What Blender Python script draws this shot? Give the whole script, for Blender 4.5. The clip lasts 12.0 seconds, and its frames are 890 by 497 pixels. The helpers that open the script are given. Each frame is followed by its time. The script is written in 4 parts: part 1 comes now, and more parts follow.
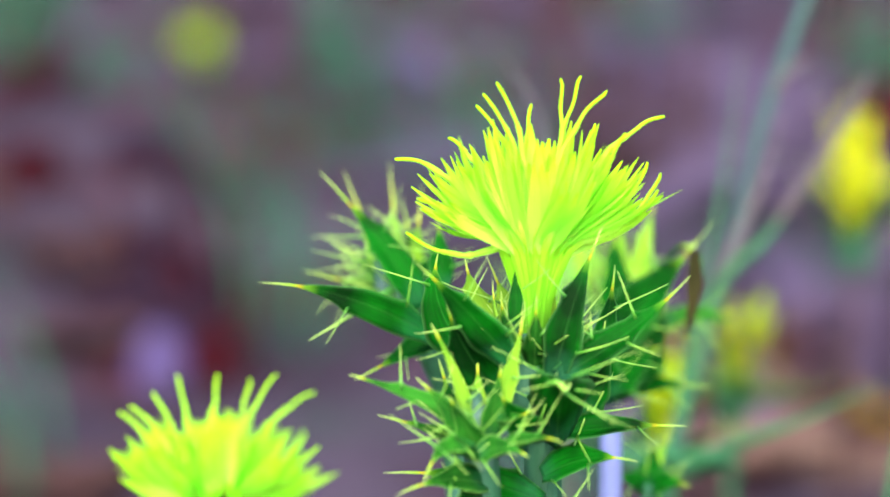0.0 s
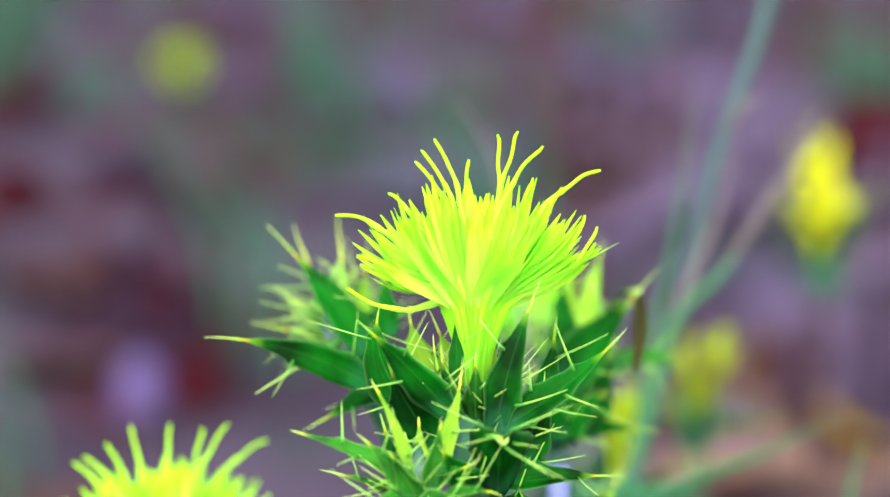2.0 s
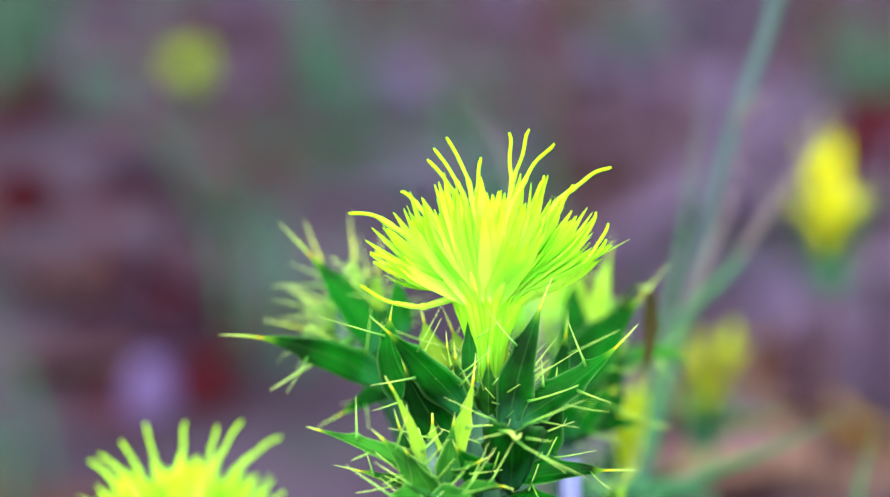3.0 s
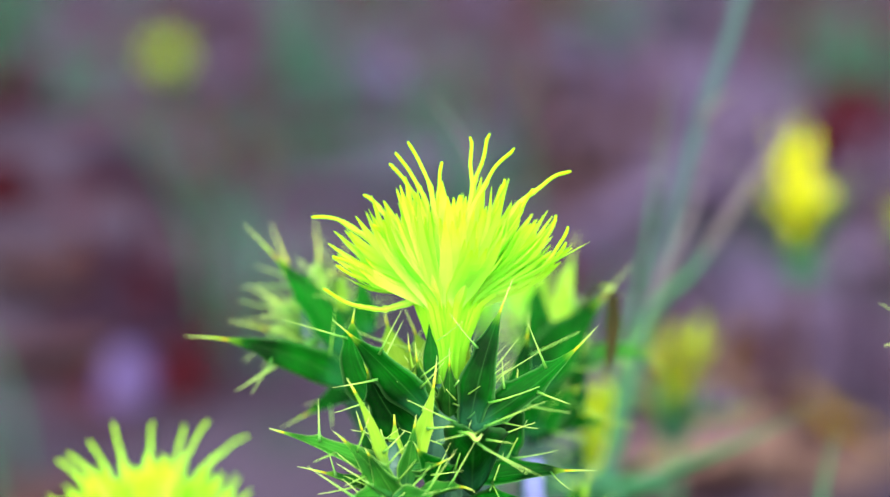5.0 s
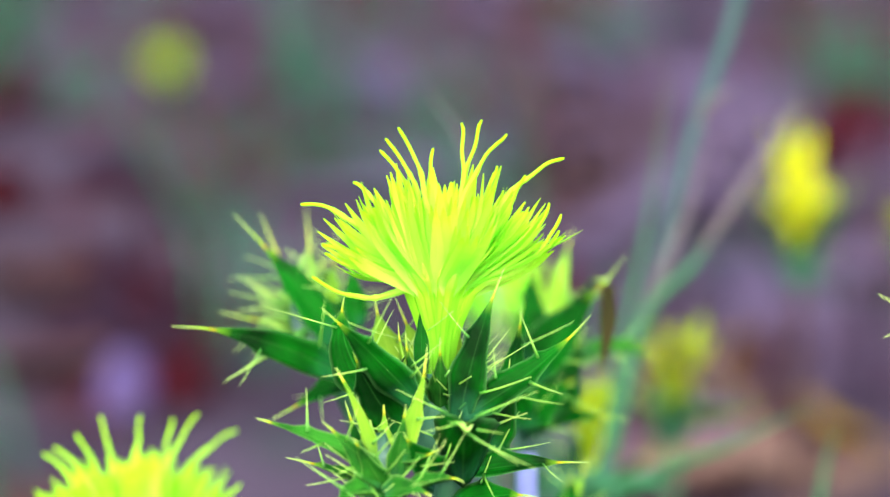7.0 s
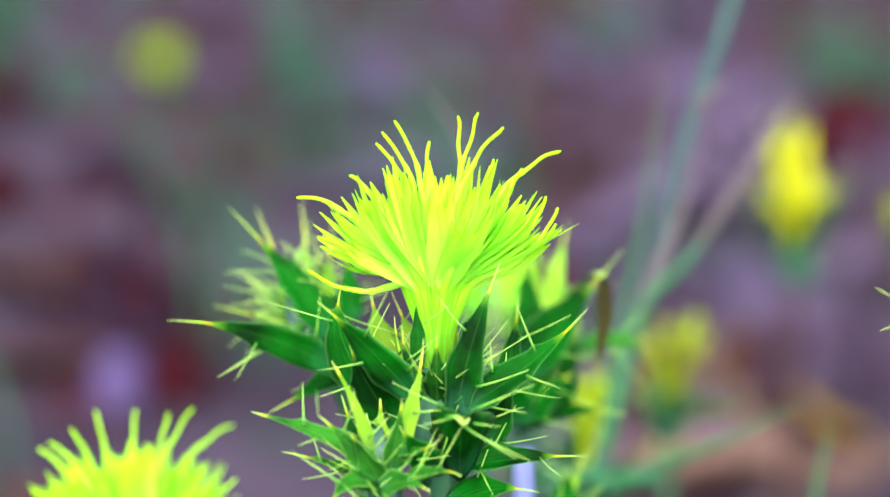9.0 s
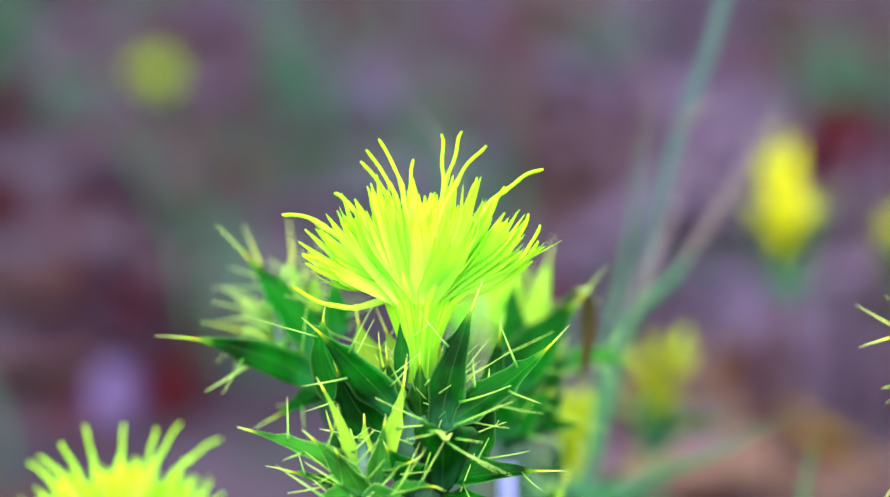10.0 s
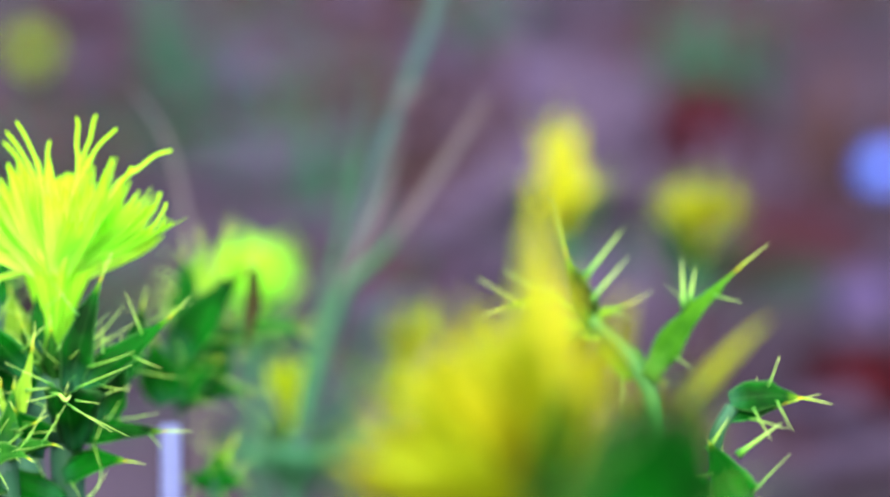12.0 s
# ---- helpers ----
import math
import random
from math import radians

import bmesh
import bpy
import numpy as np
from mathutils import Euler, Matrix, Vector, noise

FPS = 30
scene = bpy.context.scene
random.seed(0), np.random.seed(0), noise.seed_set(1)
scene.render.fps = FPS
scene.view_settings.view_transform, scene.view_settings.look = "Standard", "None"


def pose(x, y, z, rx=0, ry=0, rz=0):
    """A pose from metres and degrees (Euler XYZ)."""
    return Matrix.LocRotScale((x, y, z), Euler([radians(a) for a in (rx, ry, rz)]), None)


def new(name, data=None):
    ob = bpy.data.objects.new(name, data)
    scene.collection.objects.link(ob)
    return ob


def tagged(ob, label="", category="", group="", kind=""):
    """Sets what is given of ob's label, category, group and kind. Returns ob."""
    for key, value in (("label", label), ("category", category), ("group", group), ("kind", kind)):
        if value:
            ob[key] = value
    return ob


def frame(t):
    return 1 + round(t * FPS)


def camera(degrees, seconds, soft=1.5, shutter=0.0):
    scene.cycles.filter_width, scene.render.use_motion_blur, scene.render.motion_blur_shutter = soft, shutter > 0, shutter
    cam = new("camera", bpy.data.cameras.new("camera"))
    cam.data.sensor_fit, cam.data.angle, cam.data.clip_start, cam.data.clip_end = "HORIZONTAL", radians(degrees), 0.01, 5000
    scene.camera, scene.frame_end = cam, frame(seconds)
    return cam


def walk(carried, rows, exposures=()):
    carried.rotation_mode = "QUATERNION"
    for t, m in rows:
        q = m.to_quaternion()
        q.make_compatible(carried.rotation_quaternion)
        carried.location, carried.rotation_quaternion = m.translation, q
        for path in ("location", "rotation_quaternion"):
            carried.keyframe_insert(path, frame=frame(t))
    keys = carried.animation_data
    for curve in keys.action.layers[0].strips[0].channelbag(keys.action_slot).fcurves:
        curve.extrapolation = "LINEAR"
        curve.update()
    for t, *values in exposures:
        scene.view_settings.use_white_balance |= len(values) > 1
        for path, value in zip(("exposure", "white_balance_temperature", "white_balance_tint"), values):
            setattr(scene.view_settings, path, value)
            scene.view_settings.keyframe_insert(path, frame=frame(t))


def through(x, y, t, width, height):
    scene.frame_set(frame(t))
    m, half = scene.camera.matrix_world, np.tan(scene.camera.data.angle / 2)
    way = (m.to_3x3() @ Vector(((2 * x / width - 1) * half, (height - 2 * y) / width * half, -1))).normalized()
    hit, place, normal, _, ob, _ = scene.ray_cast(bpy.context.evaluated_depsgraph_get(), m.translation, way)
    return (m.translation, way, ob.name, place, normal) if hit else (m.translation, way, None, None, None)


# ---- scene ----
cam = camera(16.0, 12.0)
# t, x, y, z, and the turn in degrees about x, y, z
ROWS = [
    (0.0, -0.00695, 0.00267, 0.21070, 75.749, -0.923, 0.538),
    (0.5, -0.00464, 0.00658, 0.21227, 75.795, -0.607, 0.370),
    (1.0, -0.00249, 0.00346, 0.21380, 75.940, -0.377, 0.282),
    (1.5, -0.00160, 0.00154, 0.21503, 75.911, -0.349, 0.161),
    (2.0, -0.00263, 0.00056, 0.21515, 75.865, -0.211, 0.293),
    (2.5, -0.00330, 0.00106, 0.21463, 75.763, -0.099, 0.378),
    (3.0, -0.00310, -0.00166, 0.21538, 75.888, 0.054, 0.345),
    (5.0, -0.00140, -0.00399, 0.21744, 75.617, 0.096, 0.017),
    (5.5, -0.00121, -0.00050, 0.21530, 75.779, 0.294, -0.024),
    (6.0, -0.00075, -0.00307, 0.21613, 75.821, 0.235, -0.076),
    (6.5, -0.00032, -0.00191, 0.21532, 75.871, 0.066, 0.089),
    (8.5, -0.00109, 0.00096, 0.21377, 75.859, -0.200, 0.028),
    (9.0, -0.00066, 0.00006, 0.21393, 75.835, -0.006, -0.014),
    (9.5, -0.00000, 0.00000, 0.21500, 76.000, 0.000, -0.000),
    (10.0, 0.00060, -0.00259, 0.21493, 76.068, -0.083, -0.001),
    (10.5, 0.00382, -0.00739, 0.21572, 75.948, -0.273, -0.085),
    (11.0, 0.01071, -0.01348, 0.21618, 75.880, -0.433, -0.342),
    (11.5, 0.01988, -0.01667, 0.21720, 75.680, -0.588, -0.604),
    (12.0, 0.02711, -0.02054, 0.21946, 75.643, -0.559, -0.819),
]
walk(cam, [(t, pose(x, y, z, rx, ry, rz)) for t, x, y, z, rx, ry, rz in ROWS])
# a close-up lens at a wide stop, set on the flowering head
cam.data.dof.use_dof = True
cam.data.dof.focus_distance = 0.2472
cam.data.dof.aperture_fstop = 20.0

# ---- light: open shade under a bright, veiled sky ----
SUN_UP, SUN_ROUND = 42.0, 183.0
world = bpy.data.worlds.new("sky")
scene.world = world
world.use_nodes = True
wn = world.node_tree.nodes
sky = wn.new("ShaderNodeTexSky")
sky.sky_type, sky.sun_disc = "NISHITA", False
sky.sun_elevation, sky.sun_rotation = radians(SUN_UP), radians(SUN_ROUND)
sky.air_density, sky.dust_density = 1.0, 4.0
wn["Background"].inputs["Strength"].default_value = 0.145
world.node_tree.links.new(sky.outputs["Color"], wn["Background"].inputs["Color"])
sun = new("sun", bpy.data.lights.new("sun", "SUN"))
sun.data.energy, sun.data.angle, sun.data.color = 1.5, radians(75), (1.0, 0.97, 0.95)
sun.matrix_world = pose(0, 0, 3, 90 - SUN_UP, 0, 180 - SUN_ROUND)
scene.view_settings.exposure = 2.12


# ---- materials ----
def material(name, rough=0.6, through=0.0, spec=0.3):
    """A material with its nodes; returns it, its node tree and its shader. through: share of light let through."""
    m = bpy.data.materials.new(name)
    m.use_nodes = True
    nt = m.node_tree
    b = nt.nodes["Principled BSDF"]
    b.inputs["Roughness"].default_value = rough
    b.inputs["Specular IOR Level"].default_value = spec
    if through:
        tr, mix = nt.nodes.new("ShaderNodeBsdfTranslucent"), nt.nodes.new("ShaderNodeMixShader")
        mix.inputs[0].default_value = through
        nt.links.new(b.outputs[0], mix.inputs[1])
        nt.links.new(tr.outputs[0], mix.inputs[2])
        nt.links.new(mix.outputs[0], nt.nodes["Material Output"].inputs["Surface"])
    return m, nt, b


def tint(nt, out):
    """Feed a colour to every shader of the material."""
    for n in nt.nodes:
        if n.type == "BSDF_PRINCIPLED":
            nt.links.new(out, n.inputs["Base Color"])
        elif n.type == "BSDF_TRANSLUCENT":
            nt.links.new(out, n.inputs["Color"])


def ramp(nt, value, stops):
    r = nt.nodes.new("ShaderNodeValToRGB")
    e = r.color_ramp.elements
    while len(e) < len(stops):
        e.new(0.5)
    for k, (at, c) in zip(e, stops):
        k.position, k.color = at, (*c, 1)
    nt.links.new(value, r.inputs[0])
    return r.outputs[0]


def blend(nt, fac, a, b, how="MIX"):
    x = nt.nodes.new("ShaderNodeMix")
    x.data_type, x.blend_type = "RGBA", how
    for slot, v in ((0, fac), (6, a), (7, b)):
        if isinstance(v, (int, float)):
            x.inputs[slot].default_value = v
        elif isinstance(v, tuple):
            x.inputs[slot].default_value = (*v, 1)
        else:
            nt.links.new(v, x.inputs[slot])
    return x.outputs[2]


def grain(nt, scale, detail=4.0, stretch=None, coords="Object"):
    c = nt.nodes.new("ShaderNodeTexCoord")
    n = nt.nodes.new("ShaderNodeTexNoise")
    n.inputs["Scale"].default_value, n.inputs["Detail"].default_value = scale, detail
    src = c.outputs[coords]
    if stretch:
        mp = nt.nodes.new("ShaderNodeMapping")
        mp.inputs["Scale"].default_value = stretch
        nt.links.new(src, mp.inputs[0])
        src = mp.outputs[0]
    nt.links.new(src, n.inputs["Vector"])
    return n.outputs["Fac"]


def bump(nt, b, height, strength=0.3, depth=0.0003):
    n = nt.nodes.new("ShaderNodeBump")
    n.inputs["Strength"].default_value, n.inputs["Distance"].default_value = strength, depth
    nt.links.new(height, n.inputs["Height"])
    nt.links.new(n.outputs[0], b.inputs["Normal"])


def uv(nt):
    c, s = nt.nodes.new("ShaderNodeTexCoord"), nt.nodes.new("ShaderNodeSeparateXYZ")
    nt.links.new(c.outputs["UV"], s.inputs[0])
    return s.outputs[0], s.outputs[1]


def rand(nt):
    return nt.nodes.new("ShaderNodeObjectInfo").outputs["Random"]


def leaf_material(name, dark, light, tip, wool=0.75, edge=(0.055, 0.19, 0.045)):
    """Leathery blade: u runs from margin to margin, v from base to spine. wool: felt left on the foot of the blade."""
    m, nt, b = material(name, 0.5, 0.14, 0.03)
    across, along = uv(nt)
    body = blend(nt, ramp(nt, grain(nt, 190, 3), [(0.36, (0, 0, 0)), (0.62, (1, 1, 1))]), dark, light)
    streak = ramp(nt, grain(nt, 1.0, 4, (15, 2.2, 1), "UV"), [(0.36, (0, 0, 0)), (0.66, (0.5, 0.5, 0.5))])
    body = blend(nt, streak, body, dark)
    felt = blend(nt, 1.0, ramp(nt, along, [(0.0, (wool, wool, wool)), (0.10, (wool * 0.6,) * 3), (0.22, (0, 0, 0))]),
                 ramp(nt, grain(nt, 700, 5, (1, 1, 0.4)), [(0.34, (0.1, 0.1, 0.1)), (0.62, (1, 1, 1))]), "MULTIPLY")
    body = blend(nt, felt, body, (0.022, 0.110, 0.060))
    rim = ramp(nt, across, [(0.0, (0.9, 0.9, 0.9)), (0.03, (0.45, 0.45, 0.45)), (0.09, (0, 0, 0)), (0.47, (0, 0, 0)),
                            (0.5, (0.16, 0.16, 0.16)), (0.53, (0, 0, 0)), (0.91, (0, 0, 0)), (0.97, (0.45, 0.45, 0.45)), (1.0, (0.9, 0.9, 0.9))])
    body = blend(nt, rim, body, edge)
    ends = ramp(nt, along, [(0.0, (0, 0, 0)), (0.66, (0, 0, 0)), (0.75, (0.6, 0.6, 0.6)), (0.80, (1, 1, 1))])
    end = ramp(nt, along, [(0.0, (0.05, 0.20, 0.012)), (0.74, (0.10, 0.25, 0.012)), (0.772, (0.34, 0.27, 0.010)), (0.80, tip), (1.0, (0.38, 0.54, 0.16))])
    tint(nt, blend(nt, ends, body, end))
    bump(nt, b, grain(nt, 1500), 0.35, 0.0002)
    return m


GREEN = leaf_material("leaf_green", (0.0002, 0.0125, 0.0008), (0.0018, 0.095, 0.0034), (0.20, 0.38, 0.015), 0.5)
MID = leaf_material("leaf_mid_green", (0.022, 0.110, 0.006), (0.058, 0.215, 0.010), (0.30, 0.46, 0.02), 0.3)
BUD = leaf_material("leaf_bud_green", (0.002, 0.030, 0.003), (0.024, 0.160, 0.012), (0.26, 0.44, 0.02), 0.4, (0.16, 0.36, 0.07))
FRESH = leaf_material("leaf_fresh", (0.07, 0.20, 0.012), (0.17, 0.33, 0.020), (0.40, 0.52, 0.04), 0.4, (0.20, 0.40, 0.06))
WITHERED = leaf_material("leaf_withered", (0.012, 0.014, 0.004), (0.030, 0.026, 0.008), (0.05, 0.04, 0.015), 0.0, (0.05, 0.04, 0.015))

PETAL, nt, b = material("petal_yellow", 0.6, 0.60, 0.04)
_, along = uv(nt)
c = ramp(nt, along, [(0.0, (0.07, 0.30, 0.02)), (0.12, (0.28, 0.72, 0.03)), (0.24, (0.51, 0.95, 0.05)), (0.42, (0.63, 0.98, 0.20)), (0.65, (0.58, 0.97, 0.13)), (1.0, (0.46, 0.80, 0.015))])
tint(nt, blend(nt, rand(nt), c, (0.94, 0.99, 0.8), "MULTIPLY"))
bump(nt, b, grain(nt, 2500, 3, (1, 1, 0.15)), 0.15, 0.0001)

GOLD, nt, b = material("petal_golden", 0.55, 0.35, 0.25)
tint(nt, blend(nt, rand(nt), (0.45, 0.55, 0.004), (0.48, 0.50, 0.004)))
bump(nt, b, grain(nt, 2500), 0.3, 0.0002)

# petal yellow darkened for the dimmer blooms; the dimness is put into the colour
OLIVE, nt, b = material("petal_dim_olive", 0.6, 0.3, 0.2)
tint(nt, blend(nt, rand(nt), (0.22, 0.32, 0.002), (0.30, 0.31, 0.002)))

LIME, nt, b = material("petal_lime_dull", 0.6, 0.4, 0.1)
tint(nt, blend(nt, rand(nt), (0.36, 0.54, 0.012), (0.42, 0.56, 0.012)))

SPINE, nt, b = material("spine_pale", 0.4, 0.15, 0.4)
_, along = uv(nt)
c = ramp(nt, along, [(0.0, (0.03, 0.15, 0.02)), (0.16, (0.10, 0.30, 0.03)), (0.42, (0.24, 0.46, 0.06)), (1.0, (0.40, 0.56, 0.15))])
tint(nt, blend(nt, rand(nt), c, (0.85, 1.0, 0.8), "MULTIPLY"))

WOOL, nt, b = material("wool", 0.95, 0.2, 0.02)
tint(nt, blend(nt, ramp(nt, grain(nt, 900, 5, (1, 1, 0.3)), [(0.34, (0, 0, 0)), (0.66, (1, 1, 1))]), (0.020, 0.085, 0.045), (0.110, 0.190, 0.165)))
bump(nt, b, grain(nt, 1600, 5, (1, 1, 0.3)), 0.6, 0.0004)

STEM, nt, b = material("stem_woolly", 0.75, 0.0, 0.2)
tint(nt, blend(nt, grain(nt, 500, 4, (1, 1, 0.1)), (0.08, 0.10, 0.22), (0.15, 0.18, 0.36)))
bump(nt, b, grain(nt, 1800, 4, (1, 1, 0.1)), 0.5, 0.0003)

SHOOT, nt, b = material("stem_green", 0.65, 0.0, 0.2)
tint(nt, blend(nt, grain(nt, 500, 4, (1, 1, 0.1)), (0.006, 0.050, 0.012), (0.028, 0.105, 0.065)))
bump(nt, b, grain(nt, 1800, 4, (1, 1, 0.1)), 0.5, 0.0003)

STALK, nt, b = material("stem_pale_green", 0.6, 0.1, 0.1)
tint(nt, blend(nt, grain(nt, 400, 4, (1, 1, 0.1)), (0.020, 0.110, 0.020), (0.055, 0.190, 0.050)))
bump(nt, b, grain(nt, 1800, 4, (1, 1, 0.1)), 0.5, 0.0003)

GRASS, nt, b = material("grass_green", 0.45, 0.25, 0.2)
_, along = uv(nt)
c = ramp(nt, along, [(0.0, (0.03, 0.105, 0.04)), (0.5, (0.03, 0.12, 0.055)), (0.86, (0.04, 0.14, 0.08)), (1.0, (0.15, 0.13, 0.11))])
tint(nt, blend(nt, grain(nt, 700, 3, (1, 1, 0.1)), c, (0.02, 0.13, 0.045)))

TURF, nt, b = material("grass_dull", 0.5, 0.2, 0.1)
tint(nt, blend(nt, grain(nt, 300, 3, (1, 1, 0.1)), (0.016, 0.074, 0.043), (0.030, 0.092, 0.064)))

CULM, nt, b = material("grass_culm", 0.5, 0.1, 0.3)
tint(nt, blend(nt, grain(nt, 60, 3, (1, 1, 0.6)), (0.005, 0.054, 0.040), (0.028, 0.050, 0.058)))

STRAW, nt, b = material("grass_straw", 0.7, 0.2, 0.2)
_, along = uv(nt)
c = ramp(nt, along, [(0.0, (0.060, 0.060, 0.050)), (0.4, (0.068, 0.066, 0.082)), (1.0, (0.085, 0.090, 0.130))])
tint(nt, blend(nt, grain(nt, 500, 3), c, (0.11, 0.09, 0.09)))

SOIL, nt, b = material("soil", 0.95, 0.0, 0.02)
c = blend(nt, ramp(nt, grain(nt, 11, 3), [(0.40, (0, 0, 0)), (0.60, (1, 1, 1))]), (0.022, 0.0158, 0.0240), (0.046, 0.0352, 0.0515))
c = blend(nt, ramp(nt, grain(nt, 17, 3), [(0.54, (0, 0, 0)), (0.63, (1, 1, 1))]), c, (0.034, 0.009, 0.013))
c = blend(nt, ramp(nt, grain(nt, 6.3, 3, (1.3, 1.1, 1)), [(0.56, (0, 0, 0)), (0.66, (1, 1, 1))]), c, (0.016, 0.036, 0.025))
tint(nt, blend(nt, ramp(nt, grain(nt, 160, 5), [(0.55, (0, 0, 0)), (0.8, (1, 1, 1))]), c, (0.060, 0.040, 0.068)))
bump(nt, b, grain(nt, 120, 6), 0.8, 0.006)


def litter_material(name, a, bb, through=0.1):
    m, nt, b = material(name, 0.9, through, 0.02)
    c = blend(nt, grain(nt, 220, 4), a, bb)
    tint(nt, blend(nt, rand(nt), c, (0.7, 0.7, 0.7), "MULTIPLY"))
    bump(nt, b, grain(nt, 500), 0.5, 0.0006)
    return m


DRY = {
    "brown": litter_material("dry_brown", (0.0400, 0.0218, 0.0220), (0.0730, 0.0400, 0.0400)),
    "mauve": litter_material("dry_mauve", (0.0530, 0.0405, 0.0730), (0.0930, 0.0715, 0.1290)),
    "red": litter_material("dry_dark_red", (0.019, 0.0030, 0.0050), (0.036, 0.0052, 0.0090)),
    "tan": litter_material("dry_tan", (0.088, 0.054, 0.045), (0.125, 0.084, 0.072)),
    "ochre": litter_material("dry_ochre", (0.1530, 0.0968, 0.0105), (0.1935, 0.1327, 0.0150)),
    "dark": litter_material("dry_dark", (0.022, 0.013, 0.024), (0.040, 0.022, 0.042)),
    "grey": litter_material("stone_lilac", (0.0420, 0.0310, 0.0810), (0.0680, 0.0500, 0.1260), 0.0),
    "blue": litter_material("stone_pale_blue", (0.070, 0.135, 0.55), (0.11, 0.18, 0.62), 0.0),
}


# ---- building ----
def thing(name, at, label, category, group="", kind=""):
    ob = new(name)
    ob.empty_display_size = 0.005
    ob.location = at
    return tagged(ob, label, category, group, kind)


def part(name, bm, mat, parent, label="", smooth=True):
    """One mesh under a thing or a part; the bmesh is in world places."""
    me = bpy.data.meshes.new(name)
    bmesh.ops.recalc_face_normals(bm, faces=bm.faces)
    bm.to_mesh(me)
    bm.free()
    for p in me.polygons:
        p.use_smooth = smooth
    me.materials.append(mat)
    ob = new(name, me)
    if parent:
        ob.parent = parent
        if parent.type == "EMPTY":
            ob.matrix_parent_inverse = parent.matrix_basis.inverted()
    return tagged(ob, label)


def bezier(a, b, c, t):
    return a * (1 - t) ** 2 + b * 2 * t * (1 - t) + c * t * t


def sweep(bm, line, ring, along=None):
    """Close a skin of rings along a line. ring(i, point, tangent) gives the places and their u."""
    layer = bm.loops.layers.uv.verify()
    n, rows = len(line), []
    for i, p in enumerate(line):
        tan = (line[min(i + 1, n - 1)] - line[max(i - 1, 0)]).normalized()
        pts = ring(i, p, tan)
        rows.append([(bm.verts.new(q), u, (along[i] if along else i / (n - 1))) for q, u in pts])
    k = len(rows[0])
    for r, s in zip(rows, rows[1:]):
        for j in range(k):
            quad = (r[j], r[(j + 1) % k], s[(j + 1) % k], s[j])
            fc = bm.faces.new([v for v, _, _ in quad])
            for loop, (_, u, w) in zip(fc.loops, quad):
                loop[layer].uv = (u, w)
    for r in (rows[0], rows[-1]):
        fc = bm.faces.new([v for v, _, _ in r])
        for loop, (_, u, w) in zip(fc.loops, r):
            loop[layer].uv = (u, w)
    return bm


def side_axes(tan, hint=Vector((0, 0, 1))):
    x = tan.cross(hint)
    if x.length < 1e-3:
        x = tan.cross(Vector((0, 1, 0)))
    x.normalize()
    return x, x.cross(tan).normalized()


def tube(line, radii, sides=8, bm=None, flat=1.0, along=None):
    bm = bm or bmesh.new()
    kept = []

    def ring(i, p, tan):
        x = side_axes(tan)[0]
        if kept:
            # carry the last ring's axis on, so that the skin does not twist
            x = (kept[0] - tan * kept[0].dot(tan)).normalized()
        kept[:] = [x]
        y = x.cross(tan).normalized()
        r = radii[i]
        return [(p + (x * math.cos(a) + y * math.sin(a) * flat) * r, k / sides) for k in range(sides) for a in (2 * math.pi * k / sides,)]
    return sweep(bm, line, ring, along)


def arc(a, b, sag, n):
    """A bowed line from a to b; sag: how far its middle is carried off."""
    a, b, sag = Vector(a), Vector(b), Vector(sag)
    mid = (a + b) / 2 + sag * 2
    return [bezier(a, mid, b, i / (n - 1)) for i in range(n)]


def smooth_line(points, n):
    """A rounded line through a few places."""
    pts = [Vector(p) for p in points]
    pts = [pts[0] * 2 - pts[1], *pts, pts[-1] * 2 - pts[-2]]
    out, spans = [], len(pts) - 3
    for i in range(n):
        s = min(i / (n - 1) * spans, spans - 1e-6)
        k, t = int(s), s - int(s)
        p0, p1, p2, p3 = pts[k:k + 4]
        out.append(0.5 * (2 * p1 + (p2 - p0) * t + (2 * p0 - 5 * p1 + 4 * p2 - p3) * t * t + (3 * p1 - p0 - 3 * p2 + p3) * t ** 3))
    return out


def spine(parent, base, tip, r=0.00022, bow=0.0):
    base, tip, r = Vector(base), Vector(tip), r * 0.72
    line = arc(base, tip, Vector((0, 0, bow)), 6)
    radii = [r * (1 - i / 5) * (1.7 if i == 0 else 1.1 if i == 1 else 1) + 0.000015 for i in range(6)]
    return part("spine", tube(line, radii, 6), SPINE, parent)


